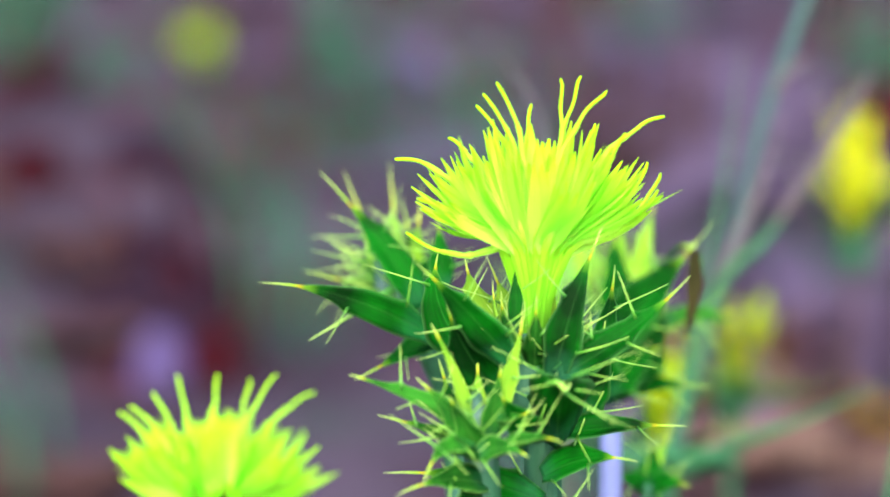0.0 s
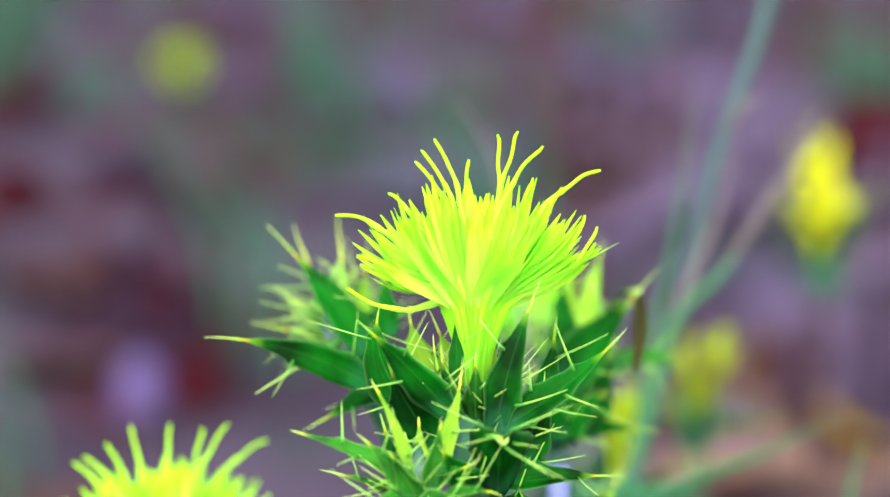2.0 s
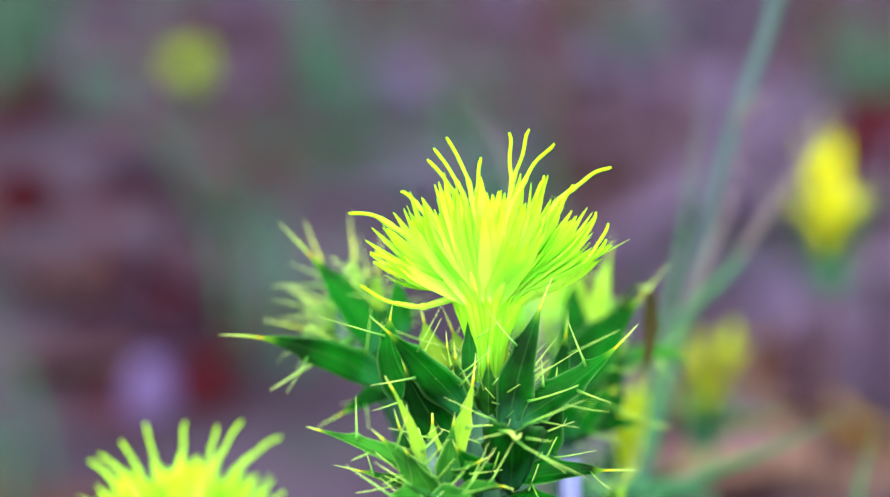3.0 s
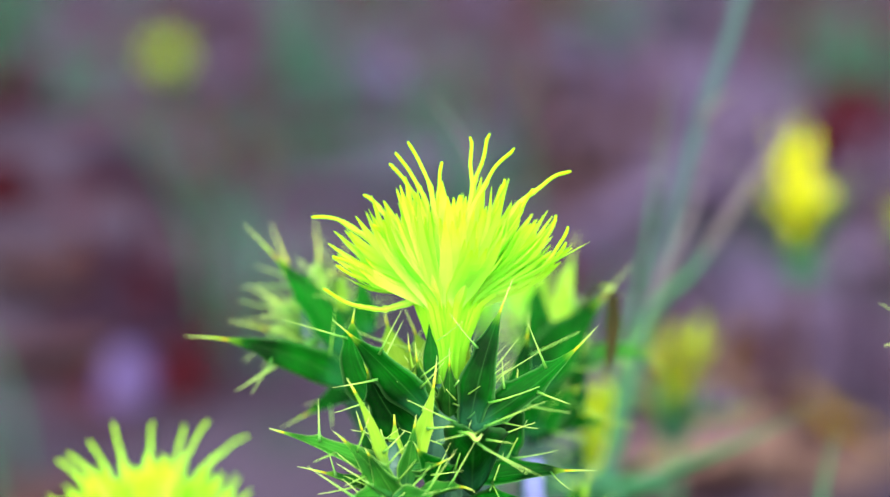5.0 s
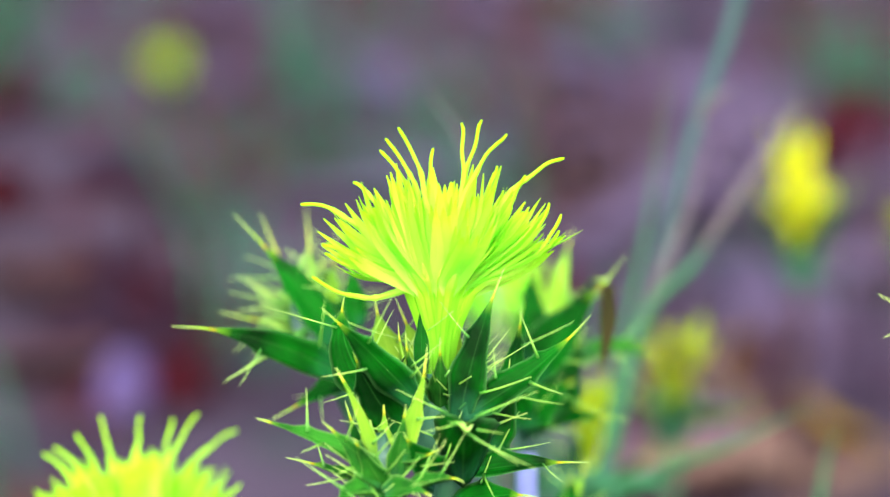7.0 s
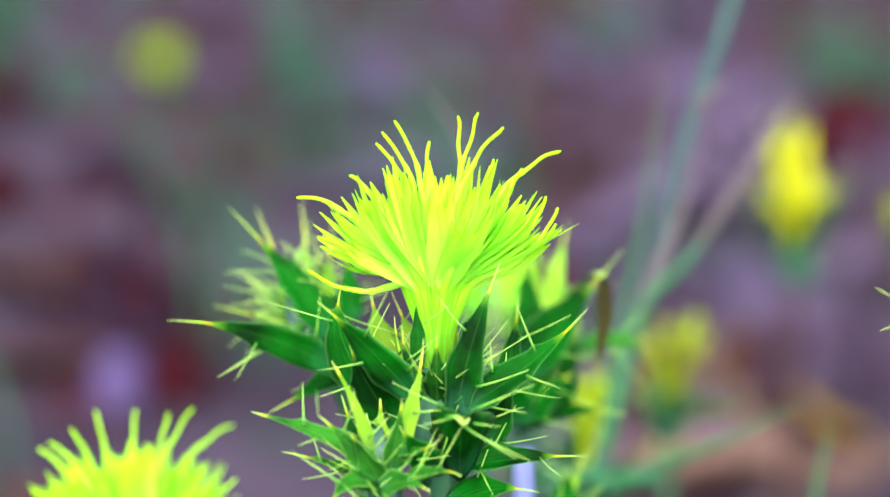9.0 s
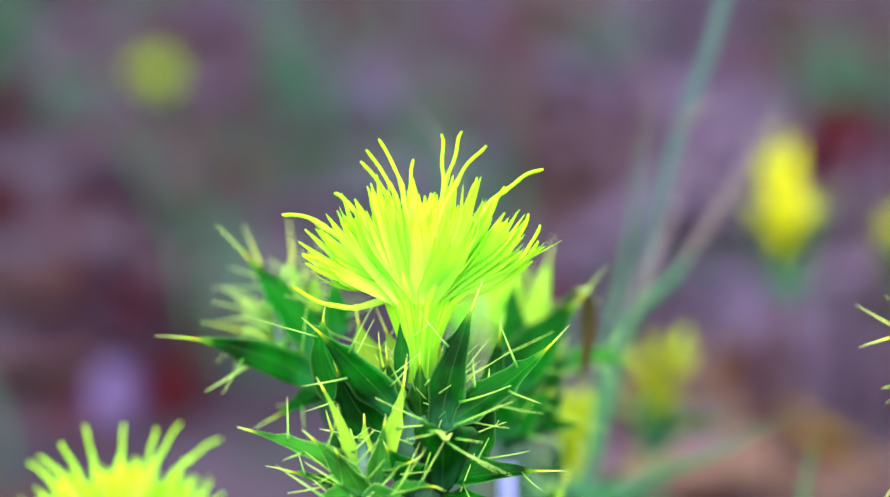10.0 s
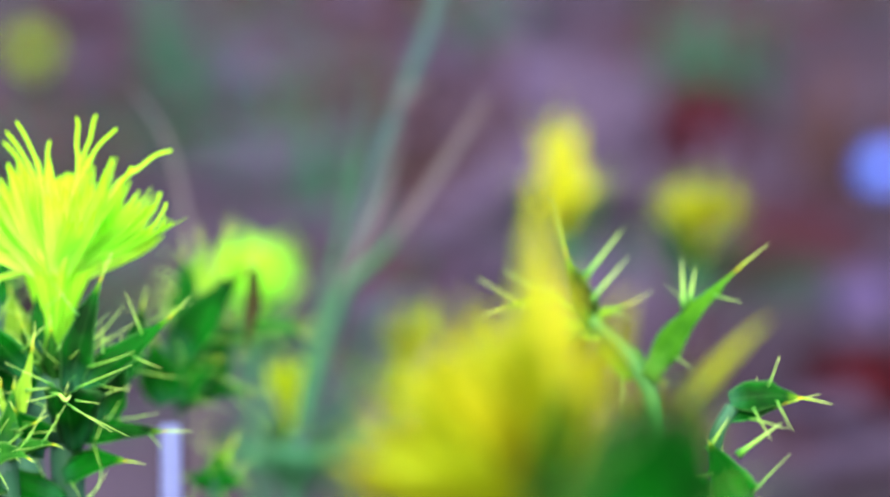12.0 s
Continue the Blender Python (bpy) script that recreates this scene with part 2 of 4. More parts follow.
def leaf(plant, base, tip, width, sag=(0, 0, 0), facing=(0, -0.6, 0.8), fold=0.5, body=0.68, spines=6, reach=0.006, mat=None, name="leaf", seed=0, label="", slim=False):
    """A stiff, channelled leaf ending in a long spine, its margins drawn out into spiny teeth."""
    rng = random.Random(seed + int(1e5 * (abs(base[0]) + abs(tip[2]))))
    n = 26
    line = arc(base, tip, sag, n)
    facing = Vector(facing).normalized()
    edge = []
    run = [0.7 * t / body if t < body else 0.7 + 0.3 * (t - body) / (1 - body) for t in (i / (n - 1) for i in range(n))]
    spines = max(1, round(spines * 0.45)) if spines else 0
    body = body + (1 - body) * 0.2
    teeth = []
    for k in range(spines):
        i = max(2, min(n - 4, round((0.16 + 0.74 * (k + rng.uniform(0.1, 0.9)) / spines) * body * (n - 1))))
        teeth.append((i, -1 if k % 2 else 1))
    twist = rng.uniform(-0.25, 0.25)

    def ring(i, p, tan):
        t = i / (n - 1)
        if t < body:
            s = t / body
            w = width * (0.45 + 0.55 * math.sin(min(1.0, s * 1.9) * math.pi / 2)) * ((1 - max(0.0, (s - 0.28) / 0.72)) ** 1.2 if slim else 1 - max(0.0, (s - 0.34) / 0.66) ** 1.15) + 0.00021
            w *= 1 + 0.05 * math.sin(s * 17 + seed)
        else:
            w = 0.00021 - 0.00018 * (t - body) / (1 - body)
        tooth = {-1: 0.0, 1: 0.0}
        for at, side in teeth:
            if abs(at - i) <= 1:
                tooth[side] = max(tooth[side], (0.11 if at == i else 0.03) * min(width, 0.0035))
        x = tan.cross(facing).normalized()
        up = x.cross(tan).normalized()
        x, up = x * math.cos(twist * t) + up * math.sin(twist * t), up * math.cos(twist * t) - x * math.sin(twist * t)
        thick = min(0.00016, 0.22 * w) + 0.10 * min(w, 0.002) * (0.4 + 0.6 * min(1, max(0, t - body + 0.2) * 5))
        lift = fold * w * 0.5
        left, right = w / 2 + tooth[-1], w / 2 + tooth[1]
        a, c = p - x * left + up * lift * left / w * 2, p + x * right + up * lift * right / w * 2
        edge.append((a, c, x, tan.copy(), up))
        ma, mc = p - x * w * 0.27 + up * lift * 0.42, p + x * w * 0.27 + up * lift * 0.42
        d = up * thick
        return [(a, 0.0), (ma + d * 0.5, 0.23), (p + d * 0.3, 0.5), (mc + d * 0.5, 0.77), (c, 1.0), (mc - d, 0.77), (p - d * 1.6, 0.5), (ma - d, 0.23)]

    ob = part(name, sweep(bmesh.new(), line, ring, run), mat or GREEN, plant, label)
    for i, side in teeth:
        a, c, x, tan, up = edge[i]
        root = a if side < 0 else c
        way = (x * side + tan * rng.uniform(0.2, 0.9) + up * rng.uniform(-0.2, 0.7)).normalized()
        long = reach * rng.uniform(0.4, 0.98)
        spine(ob, root - way * 0.0006, root + way * long, rng.uniform(0.00007, 0.00011), rng.uniform(-0.0001, 0.0001))
    return ob


def floret(head, line, lobes, lobe_len, style, curl, rng, mat, axis, wide=0.00132, fan_wide=0.46):
    """A slim tube that opens into flat, narrow, pointed lobes lying side by side, with the style standing out of it."""
    n = len(line)
    radii = [0.00030 + 0.00020 * max(0.0, (i / (n - 1) - 0.35) / 0.65) if i < n - 2 else (0.0003, 0.00006)[i - n + 2] for i in range(n)]
    bm = tube(line, radii, 6, along=[0.34 * i / (n - 1) for i in range(n)])
    end, tan = line[-1], (line[-1] - line[-2]).normalized()
    # the lobes' broad faces turn away from the middle of the head
    face = tan * axis.dot(tan) - axis
    if face.length < 0.25:
        face = Vector((rng.uniform(-0.5, 0.5), -1, 0.2))
        face -= tan * face.dot(tan)
    face = Matrix.Rotation(rng.uniform(-1.1, 1.1), 3, tan) @ face.normalized()
    side = tan.cross(face).normalized()
    flat = (axis - tan * axis.dot(tan)).length
    for k in range(lobes):
        fan = (k - (lobes - 1) / 2) / lobes + rng.uniform(-0.08, 0.08)
        long = lobe_len * rng.uniform(0.66, 1.15) * (1 - 0.35 * abs(fan))
        far = end + (tan + side * fan * fan_wide + face * rng.uniform(-0.16, 0.10)).normalized() * long
        bend = side * fan * long * 0.12 + face * long * (rng.uniform(-0.02, 0.05) + 0.05 * flat)
        strip = smooth_line([line[-6] + side * fan * 0.0005, line[-3] + side * fan * 0.0011, end.lerp(far, 0.5) + bend, far], 12)
        turn = rng.uniform(-0.3, 0.3)
        broad = wide * rng.uniform(0.8, 1.15)

        def ring(i, p, tg, turn=turn, broad=broad):
            s = i / 11
            w = broad * 0.5 * (0.40 + 0.55 * min(1.0, s / 0.38) - 0.87 * max(0.0, (s - 0.38) / 0.62) ** 1.8)
            b = tg.cross(face + side * turn * s).normalized()
            c = b.cross(tg)
            return [(p - b * w, 0.0), (p - c * w * 0.10, 0.5), (p + b * w, 1.0), (p - c * w * 0.26, 0.5)]
        sweep(bm, strip, ring, [0.30 + 0.70 * i / 11 for i in range(12)])
    if style:
        tip = Vector(style)
        line = arc(end - tan * 0.002, tip, curl, 28)
        x, y = side_axes(tan)
        reach, a = (tip - end).length, rng.uniform(0, 6.28)
        for i in range(4, 27):
            line[i] = line[i] + (x * math.sin(i * 0.85 + a) + y * math.cos(i * 0.65 + a)) * reach * 0.007
        # pollen clings to the middle of the style
        tube(line, [(0.00014 + 0.00024 * (1 - i / 27) ** 2.2) * (0.6 if i == 27 else 1 + (rng.uniform(-0.12, 0.42) if 8 < i < 20 else 0)) for i in range(28)], 6, bm, along=[0.6 + 0.4 * i / 27 for i in range(28)])
    return part("floret", bm, mat, head, smooth=False)


def flower_head(plant, root, neck, axis, size, count, styles, seed, mat=None, spread=72, deep=0.6, dome=False, waist_wide=0.0030, fan_wide=0.46, spire=False, reach=(0.50, 0.70)):
    """Bundle of florets that leaves the green cup at root, runs up to neck and fans out. styles: tips of the long ones."""
    rng = random.Random(seed)
    mat = mat or PETAL
    root, neck, axis = Vector(root), Vector(neck), Vector(axis).normalized()
    x, y = side_axes(axis)
    cup = [root - axis * 0.0095 + axis * 0.0070 * i / 7 for i in range(8)]
    head = part("flower_head", tube(cup, [0.0012, 0.0022, 0.0027, 0.0028, 0.0026, 0.0023, 0.0019, 0.0014], 14), SHOOT, plant, "green cup with a dome of yellow florets")

    def one(target, long_style, curl):
        way = target - neck
        d = way.length
        way.normalize()
        a, r = rng.uniform(0, 6.28), rng.uniform(0.1, 1)
        flat = way - axis * way.dot(axis)
        foot = root - axis * 0.003 + (x * math.cos(a) + y * math.sin(a)) * 0.0006 * r + flat * 0.0006
        if flat.length > 0.1:
            waist = neck - axis * 0.0016 + flat * waist_wide * rng.uniform(0.35, 1.05)
        else:
            waist = neck + (x * math.cos(a) + y * math.sin(a)) * 0.0008
        out = target - waist
        knee = waist + axis * 0.0011 + flat * 0.0006
        stop = knee + out.normalized() * min(d * 0.26, size * 0.25)
        line = smooth_line([foot, foot.lerp(waist, 0.55) - flat * 0.0004, waist, knee, stop], 13)
        floret(head, line, 4, min(size * rng.uniform(*reach), d * (0.50 if long_style else 0.74 if reach[1] > 0.7 else 0.66)), target if long_style else None, curl, rng, mat, axis, fan_wide=fan_wide)

    for tip, curl in styles:
        one(Vector(tip), True, Vector(curl) * 1.5)
    for k in range(count):
        # spread over an upright fan, closed in the middle
        share = (k + 0.5) / count
        polar = radians(6 + (spread - 6) * share ** 0.62)
        if spire:
            # a narrow tuft over a ring of short, spreading florets
            polar = radians(4 + 30 * share if share < 0.45 else 38 + 60 * share)
        a = k * 2.39996 + rng.uniform(-0.25, 0.25)
        way = (axis * math.cos(polar) + (x * math.cos(a) + y * math.sin(a) * deep) * math.sin(polar)).normalized()
        tip = neck + way * size * rng.uniform(0.84, 1.08) * ((1.0 if share < 0.45 else 0.40) if spire else 1.0 - 0.42 * share if dome else 0.90 + 0.08 * share)
        one(tip, not styles and rng.random() < 0.35, axis * size * rng.uniform(-0.05, 0.08))
    return head


def stem(plant, points, r0, r1, name="stem", mat=None, label=""):
    line = smooth_line(points, 24)
    radii = [r0 + (r1 - r0) * i / 23 for i in range(24)]
    bm = bmesh.new()

    def ring(i, p, tan):
        x, y = side_axes(tan, Vector((0.2, 1, 0.1)))
        return [(p + (x * math.cos(a) + y * math.sin(a)) * radii[i] * (1.0 + (0.09 if k % 2 else 0)), k / 14) for k in range(14) for a in (2 * math.pi * k / 14,)]
    return part(name, sweep(bm, line, ring), mat or STEM, plant, label)


def woolly_cup(plant, foot, top, wide, threads=16):
    """The egg-shaped body of a bud, felted, with fine threads standing off it."""
    foot, top = Vector(foot), Vector(top)
    line = [foot.lerp(top, i / 9) for i in range(10)]
    radii = [wide * (0.25 + 0.75 * math.sin(math.pi * min(1, 0.12 + 0.80 * i / 9))) * (0.9 + 0.2 * noise.noise(Vector((i * 1.7, wide * 900, 0)))) for i in range(10)]
    cup = part("cup", tube(line, radii, 14), WOOL, plant, "woolly blue-green bud body")
    rng = random.Random(int(1e5 * abs(foot.x)) + 3)
    axis = (top - foot).normalized()
    x, y = side_axes(axis)
    for k in range(threads):
        a, s = rng.uniform(0, 6.28), rng.uniform(0.25, 1.0)
        out = x * math.cos(a) + y * math.sin(a)
        root = foot.lerp(top, s) + out * wide * 0.6
        spine(cup, root, root + (out * rng.uniform(0.5, 1.0) + axis * rng.uniform(0.3, 1.1)).normalized() * rng.uniform(0.003, 0.0058), rng.uniform(0.00010, 0.00016))
    return cup


def down(p, dx=0.0, dy=0.0):
    """The place on the ground below p, moved a little."""
    return (p[0] + dx, p[1] + dy, -0.004)


# ---- ground ----
def ground_height(x, y):
    return 0.004 * noise.noise(Vector((x * 6, y * 6, 0))) + 0.0025 * noise.noise(Vector((x * 25, y * 25, 3)))


def build_ground():
    near = [i * 0.03 for i in range(-50, 51)]
    far = [2.5, 5, 12, 40, 150, 600]
    xs = [-v for v in reversed(far)] + near + far
    ys = [-v for v in reversed(far)] + [v + 0.6 for v in near] + [v + 1 for v in far]
    bm = bmesh.new()
    grid = [[bm.verts.new((x, y, ground_height(x, y) if abs(x) < 1.6 and abs(y - 0.6) < 1.6 else 0)) for x in xs] for y in ys]
    for r, s in zip(grid, grid[1:]):
        for j in range(len(xs) - 1):
            bm.faces.new((r[j], r[j + 1], s[j + 1], s[j]))
    g = part("ground", bm, SOIL, None)
    tagged(g, "bare mauve-brown soil strewn with dry litter", "ground", kind="structure")


build_ground()

# ---- the flowering thistle ----
plant = thing("thistle", down((-0.0006, 0.2356, 0.1351)), "thistle in bloom with a yellow head above spiny dark green leaves", "thistle", "thistles")
stem(plant, [down((-0.0006, 0.2356, 0.1351)), (-0.0005, 0.2307, 0.1133), (-0.0003, 0.2345, 0.1308), (-0.0006, 0.2360, 0.1387), (-0.0012, 0.2363, 0.1450)], 0.0013, 0.0014, mat=SHOOT)
flower_head(plant, (-0.0012, 0.2367, 0.1465), (-0.0012, 0.2380, 0.1518), (0.02, 0.22, 1.0), 0.0102, 48, [
    ((-0.0122, 0.2411, 0.1572), (0, 0, 0.0012)), ((-0.0081, 0.2427, 0.1586), (-0.0004, 0, 0.0012)), ((-0.0060, 0.2422, 0.1613), (0.0006, 0, 0.0006)),
    ((-0.0055, 0.2400, 0.1627), (0.0008, 0, 0.0004)), ((-0.0045, 0.2390, 0.1638), (0.0006, 0, 0.0006)), ((-0.0018, 0.2398, 0.1620), (-0.0003, 0, 0)),
    ((0.0004, 0.2403, 0.1639), (0.0004, 0, 0)), ((0.0020, 0.2415, 0.1639), (-0.0003, 0, 0)), ((0.0039, 0.2389, 0.1633), (-0.0009, 0, 0.0005)),
    ((0.0084, 0.2403, 0.1611), (-0.0003, 0, 0.0012)), ((0.0053, 0.2369, 0.1605), (0.0002, 0, 0)), ((0.0081, 0.2374, 0.1573), (0.0005, 0, -0.0008)),
    ((0.0080, 0.2383, 0.1558), (0.0004, 0, -0.0008)), ((0.0073, 0.2412, 0.1573), (0.0005, 0, -0.0008)), ((-0.0103, 0.2344, 0.1557), (-0.0002, 0, 0.0002)),
    ((-0.0112, 0.2374, 0.1523), (0, 0, -0.0009)), ((-0.0101, 0.2354, 0.1547), (0, 0, -0.0003)), ((0.0032, 0.2419, 0.1601), (0, 0, 0)), ((-0.0072, 0.2362, 0.1578), (0, 0, 0.0003)),
], 11, spread=76, waist_wide=0.0026, reach=(0.60, 0.88))
head = next(c for c in plant.children if c.name.startswith("flower_head"))
rng = random.Random(77)
for k in range(22):
    a = k * 2.4
    out = Vector((math.cos(a), math.sin(a), 0))
    foot = Vector((-0.0012, 0.2360, 0.1432 + 0.0014 * rng.random())) + out * 0.0022
    spine(head, foot, foot + (out * rng.uniform(0.5, 1.3) + Vector((0, 0, rng.uniform(0.3, 1.1)))).normalized() * rng.uniform(0.0032, 0.0062), rng.uniform(0.00009, 0.00014))
for k in range(7):
    a = k * 0.9 + 0.2
    out = Vector((math.cos(a), math.sin(a), 0))
    foot = Vector((-0.0012, 0.2357, 0.1427)) + out * 0.0016
    leaf(plant, foot, foot + out * 0.0018 + Vector((0, 0, 0.0062)), 0.0022, out * 0.0004, -out + Vector((0, 0, 0.2)), 0.3, 0.7, 4, 0.0036, FRESH if k < 4 and k % 2 else BUD, seed=170 + k, slim=True)
leaf(plant, (0.0003, 0.2328, 0.1422), (0.0037, 0.2352, 0.1536), 0.0030, (-0.0004, -0.0006, 0), (-0.15, -0.9, 0.4), 0.35, 0.74, 5, 0.0045, seed=1)
leaf(plant, (-0.0026, 0.2314, 0.1436), (-0.0103, 0.2309, 0.1516), 0.0030, (-0.0003, 0, 0.0006), (-0.4, -0.9, 0.3), 0.4, 0.72, 6, 0.0045, seed=2)
leaf(plant, (-0.0060, 0.2374, 0.1424), (-0.0087, 0.2382, 0.1506), 0.0040, (-0.0012, 0, 0), (-0.1, -1, 0.2), 0.3, 0.80, 5, 0.0050, seed=3)
leaf(plant, (0.0005, 0.2324, 0.1424), (0.0103, 0.2331, 0.1504), 0.0027, (0.0004, 0, -0.0004), (-0.4, -0.8, 0.5), 0.5, 0.74, 8, 0.0042, seed=4)
leaf(plant, (-0.0027, 0.2355, 0.1448), (-0.0027, 0.2371, 0.1510), 0.0012, (0, 0, 0), (0, -1, 0), 0.3, 0.75, 2, 0.004, seed=5)
cowl = leaf(plant, (0.0005, 0.2323, 0.1371), (0.0007, 0.2240, 0.1445), 0.0050, (0, -0.0006, 0.0016), (0, 0.2, 1), 0.9, 0.86, 10, 0.0048, seed=6)
for foot, tip in (((0.0008, 0.2241, 0.1438), (0.0046, 0.2226, 0.1418)), ((0.0013, 0.2240, 0.1434), (0.0059, 0.2225, 0.1415)), ((0.0000, 0.2243, 0.1444), (-0.0025, 0.2239, 0.1439)), ((0.0015, 0.2242, 0.1440), (0.0036, 0.2239, 0.1438))):
    spine(cowl, foot, tip, 0.00007)
part("apex", tube(smooth_line([(-0.0006, 0.2246, 0.1445), (0.0003, 0.2238, 0.1446), (0.0008, 0.2237, 0.1441), (0.0012, 0.2240, 0.1445)], 9), [0.00006, 0.0001, 0.00014, 0.00018, 0.0002, 0.00018, 0.00014, 0.0001, 0.00004], 6), SPINE, cowl, "pale bent tip")
leaf(plant, (0.0000, 0.2337, 0.1374), (0.0104, 0.2327, 0.1387), 0.0024, (0.0004, 0, 0.0003), (0, -0.6, 0.8), 0.6, 0.66, 6, 0.0045, seed=7)
leaf(plant, (-0.0037, 0.2367, 0.1394), (-0.0011, 0.2402, 0.1434), 0.0026, (0, 0, 0), (0.1, -1, 0.1), 0.4, 0.75, 6, 0.0045, seed=8)
leaf(plant, (0.0034, 0.2418, 0.1396), (0.0054, 0.2487, 0.1471), 0.0022, (0.0003, 0, 0), (0.1, -1, 0.1), 0.4, 0.72, 7, 0.0045, seed=9)
leaf(plant, (-0.0043, 0.2425, 0.1423), (-0.0067, 0.2489, 0.1478), 0.0026, (-0.0003, 0, 0), (0.1, -1, 0.1), 0.4, 0.7, 8, 0.0045, FRESH, seed=10)
leaf(plant, (-0.0020, 0.2425, 0.1423), (-0.0049, 0.2464, 0.1482), 0.0024, (0, 0, 0), (0, -1, 0.3), 0.4, 0.6, 8, 0.004, FRESH, seed=12)

leaf(plant, (-0.0037, 0.2325, 0.1407), (-0.0080, 0.2325, 0.1480), 0.0036, (-0.0005, 0, 0), (-0.2, -1, 0.2), 0.35, 0.8, 5, 0.0042, seed=13)
leaf(plant, (-0.0011, 0.2339, 0.1403), (-0.0037, 0.2348, 0.1469), 0.0034, (0, 0, 0), (-0.1, -1, 0.1), 0.35, 0.8, 4, 0.0042, seed=14)
leaf(plant, (0.0020, 0.2352, 0.1385), (0.0042, 0.2370, 0.1458), 0.0034, (0.0004, 0, 0), (0.2, -1, 0.2), 0.35, 0.8, 5, 0.0042, seed=15)
leaf(plant, (-0.0017, 0.2300, 0.1379), (-0.0040, 0.2262, 0.1432), 0.0032, (0, -0.0004, 0), (0, -0.8, 0.6), 0.4, 0.8, 5, 0.0042, seed=16)

for k in range(5):
    a = k * 2.4 + 0.5
    z = Vector((-0.0004, 0.2329, 0.1344)).lerp(Vector((-0.0004, 0.2309, 0.1265)), k / 4)
    out = Vector((math.cos(a), -abs(math.sin(a)) * 0.7, 0.15))
    leaf(plant, z, z + out * (0.0125 if k else 0.008) + Vector((0, 0, 0.001)), 0.0030, (0, 0, 0.0008), (-out.x * 0.4, -0.7, 0.7), 0.45, 0.68, 6, 0.0045, seed=130 + k)

# ---- the unopened thistle bud in front of it ----
bud = thing("thistle_bud", down((-0.0058, 0.2289, 0.1337)), "unopened thistle bud with pale spines and folded green leaves", "thistle", "thistles")
stem(bud, [down((-0.0041, 0.2301, 0.1333)), (-0.0043, 0.2252, 0.1157), (-0.0049, 0.2289, 0.1337), (-0.0056, 0.2293, 0.1404)], 0.0013, 0.0012, mat=SHOOT)
leaf(bud, (-0.0058, 0.2286, 0.1393), (-0.0151, 0.2277, 0.1438), 0.0021, (0.0002, 0, 0.0003), (0.1, -0.6, 0.8), 0.7, 0.86, 6, 0.0042, mat=BUD, seed=21, slim=True)
leaf(bud, (-0.0062, 0.2281, 0.1405), (-0.0091, 0.2281, 0.1477), 0.0010, (0.0003, 0, 0), (0.2, -1, 0.2), 0.4, 0.8, 1, 0.0035, FRESH, seed=22, slim=True)
leaf(bud, (-0.0055, 0.2264, 0.1389), (-0.0101, 0.2258, 0.1442), 0.0021, (-0.0001, 0, 0.0004), (-0.2, -1, 0.5), 0.4, 0.72, 6, 0.0040, mat=BUD, seed=23, slim=True)
leaf(bud, (-0.0043, 0.2288, 0.1401), (-0.0022, 0.2295, 0.1491), 0.0018, (0.0004, 0, 0), (-0.3, -1, 0.1), 0.5, 0.66, 3, 0.0035, mat=FRESH, seed=24, slim=True)
leaf(bud, (-0.0054, 0.2305, 0.1400), (-0.0056, 0.2328, 0.1443), 0.0013, (0, 0, 0), (0, -1, 0), 0.4, 0.55, 4, 0.004, FRESH, seed=25, slim=True)
leaf(bud, (-0.0071, 0.2304, 0.1396), (-0.0085, 0.2315, 0.1440), 0.0013, (0, 0, 0), (0, -1, 0), 0.4, 0.6, 2, 0.004, GREEN, seed=26, slim=True)
leaf(bud, (-0.0040, 0.2274, 0.1406), (-0.0009, 0.2260, 0.1422), 0.0011, (0, 0, -0.0003), (0, -0.6, 1), 0.6, 0.5, 3, 0.0046, mat=BUD, seed=27, slim=True)
leaf(bud, (-0.0040, 0.2258, 0.1384), (0.0007, 0.2230, 0.1402), 0.0018, (0.0005, 0, 0.0008), (0.1, -0.5, 1), 0.6, 0.6, 8, 0.0048, mat=BUD, seed=28, slim=True)
leaf(bud, (-0.0061, 0.2258, 0.1384), (-0.0094, 0.2210, 0.1374), 0.0022, (-0.0005, 0, 0.0012), (-0.1, -0.5, 1), 0.6, 0.6, 8, 0.0048, mat=BUD, seed=29, slim=True)
leaf(bud, (-0.0062, 0.2287, 0.1379), (-0.0131, 0.2305, 0.1398), 0.0016, (0, 0, 0.0003), (-0.1, -0.5, 1), 0.6, 0.6, 6, 0.0040, mat=BUD, seed=30, slim=True)

leaf(bud, (-0.0050, 0.2267, 0.1379), (-0.0077, 0.2254, 0.1430), 0.0027, (0, 0, 0), (-0.3, -1, 0.3), 0.45, 0.85, 3, 0.0036, mat=BUD, seed=31, slim=True)
leaf(bud, (-0.0047, 0.2280, 0.1390), (-0.0038, 0.2284, 0.1447), 0.0021, (0, 0, 0), (0.2, -1, 0.2), 0.45, 0.78, 3, 0.0036, mat=BUD, seed=32, slim=True)
leaf(bud, (-0.0053, 0.2254, 0.1385), (-0.0017, 0.2227, 0.1392), 0.0021, (0, 0, 0.0006), (0.2, -0.8, 0.6), 0.5, 0.8, 4, 0.0040, mat=BUD, seed=33, slim=True)

for k in range(4):
    a = k * 2.1 + 2.2
    z = Vector((-0.0049, 0.2281, 0.1353)).lerp(Vector((-0.0045, 0.2267, 0.1299)), k / 3)
    out = Vector((math.cos(a), -abs(math.sin(a)) * 0.7, 0.1))
    leaf(bud, z, z + out * 0.011, 0.0028, (0, 0, 0.0007), (-out.x * 0.4, -0.7, 0.7), 0.45, 0.64, 4, 0.0040, mat=BUD, seed=150 + k, slim=True)

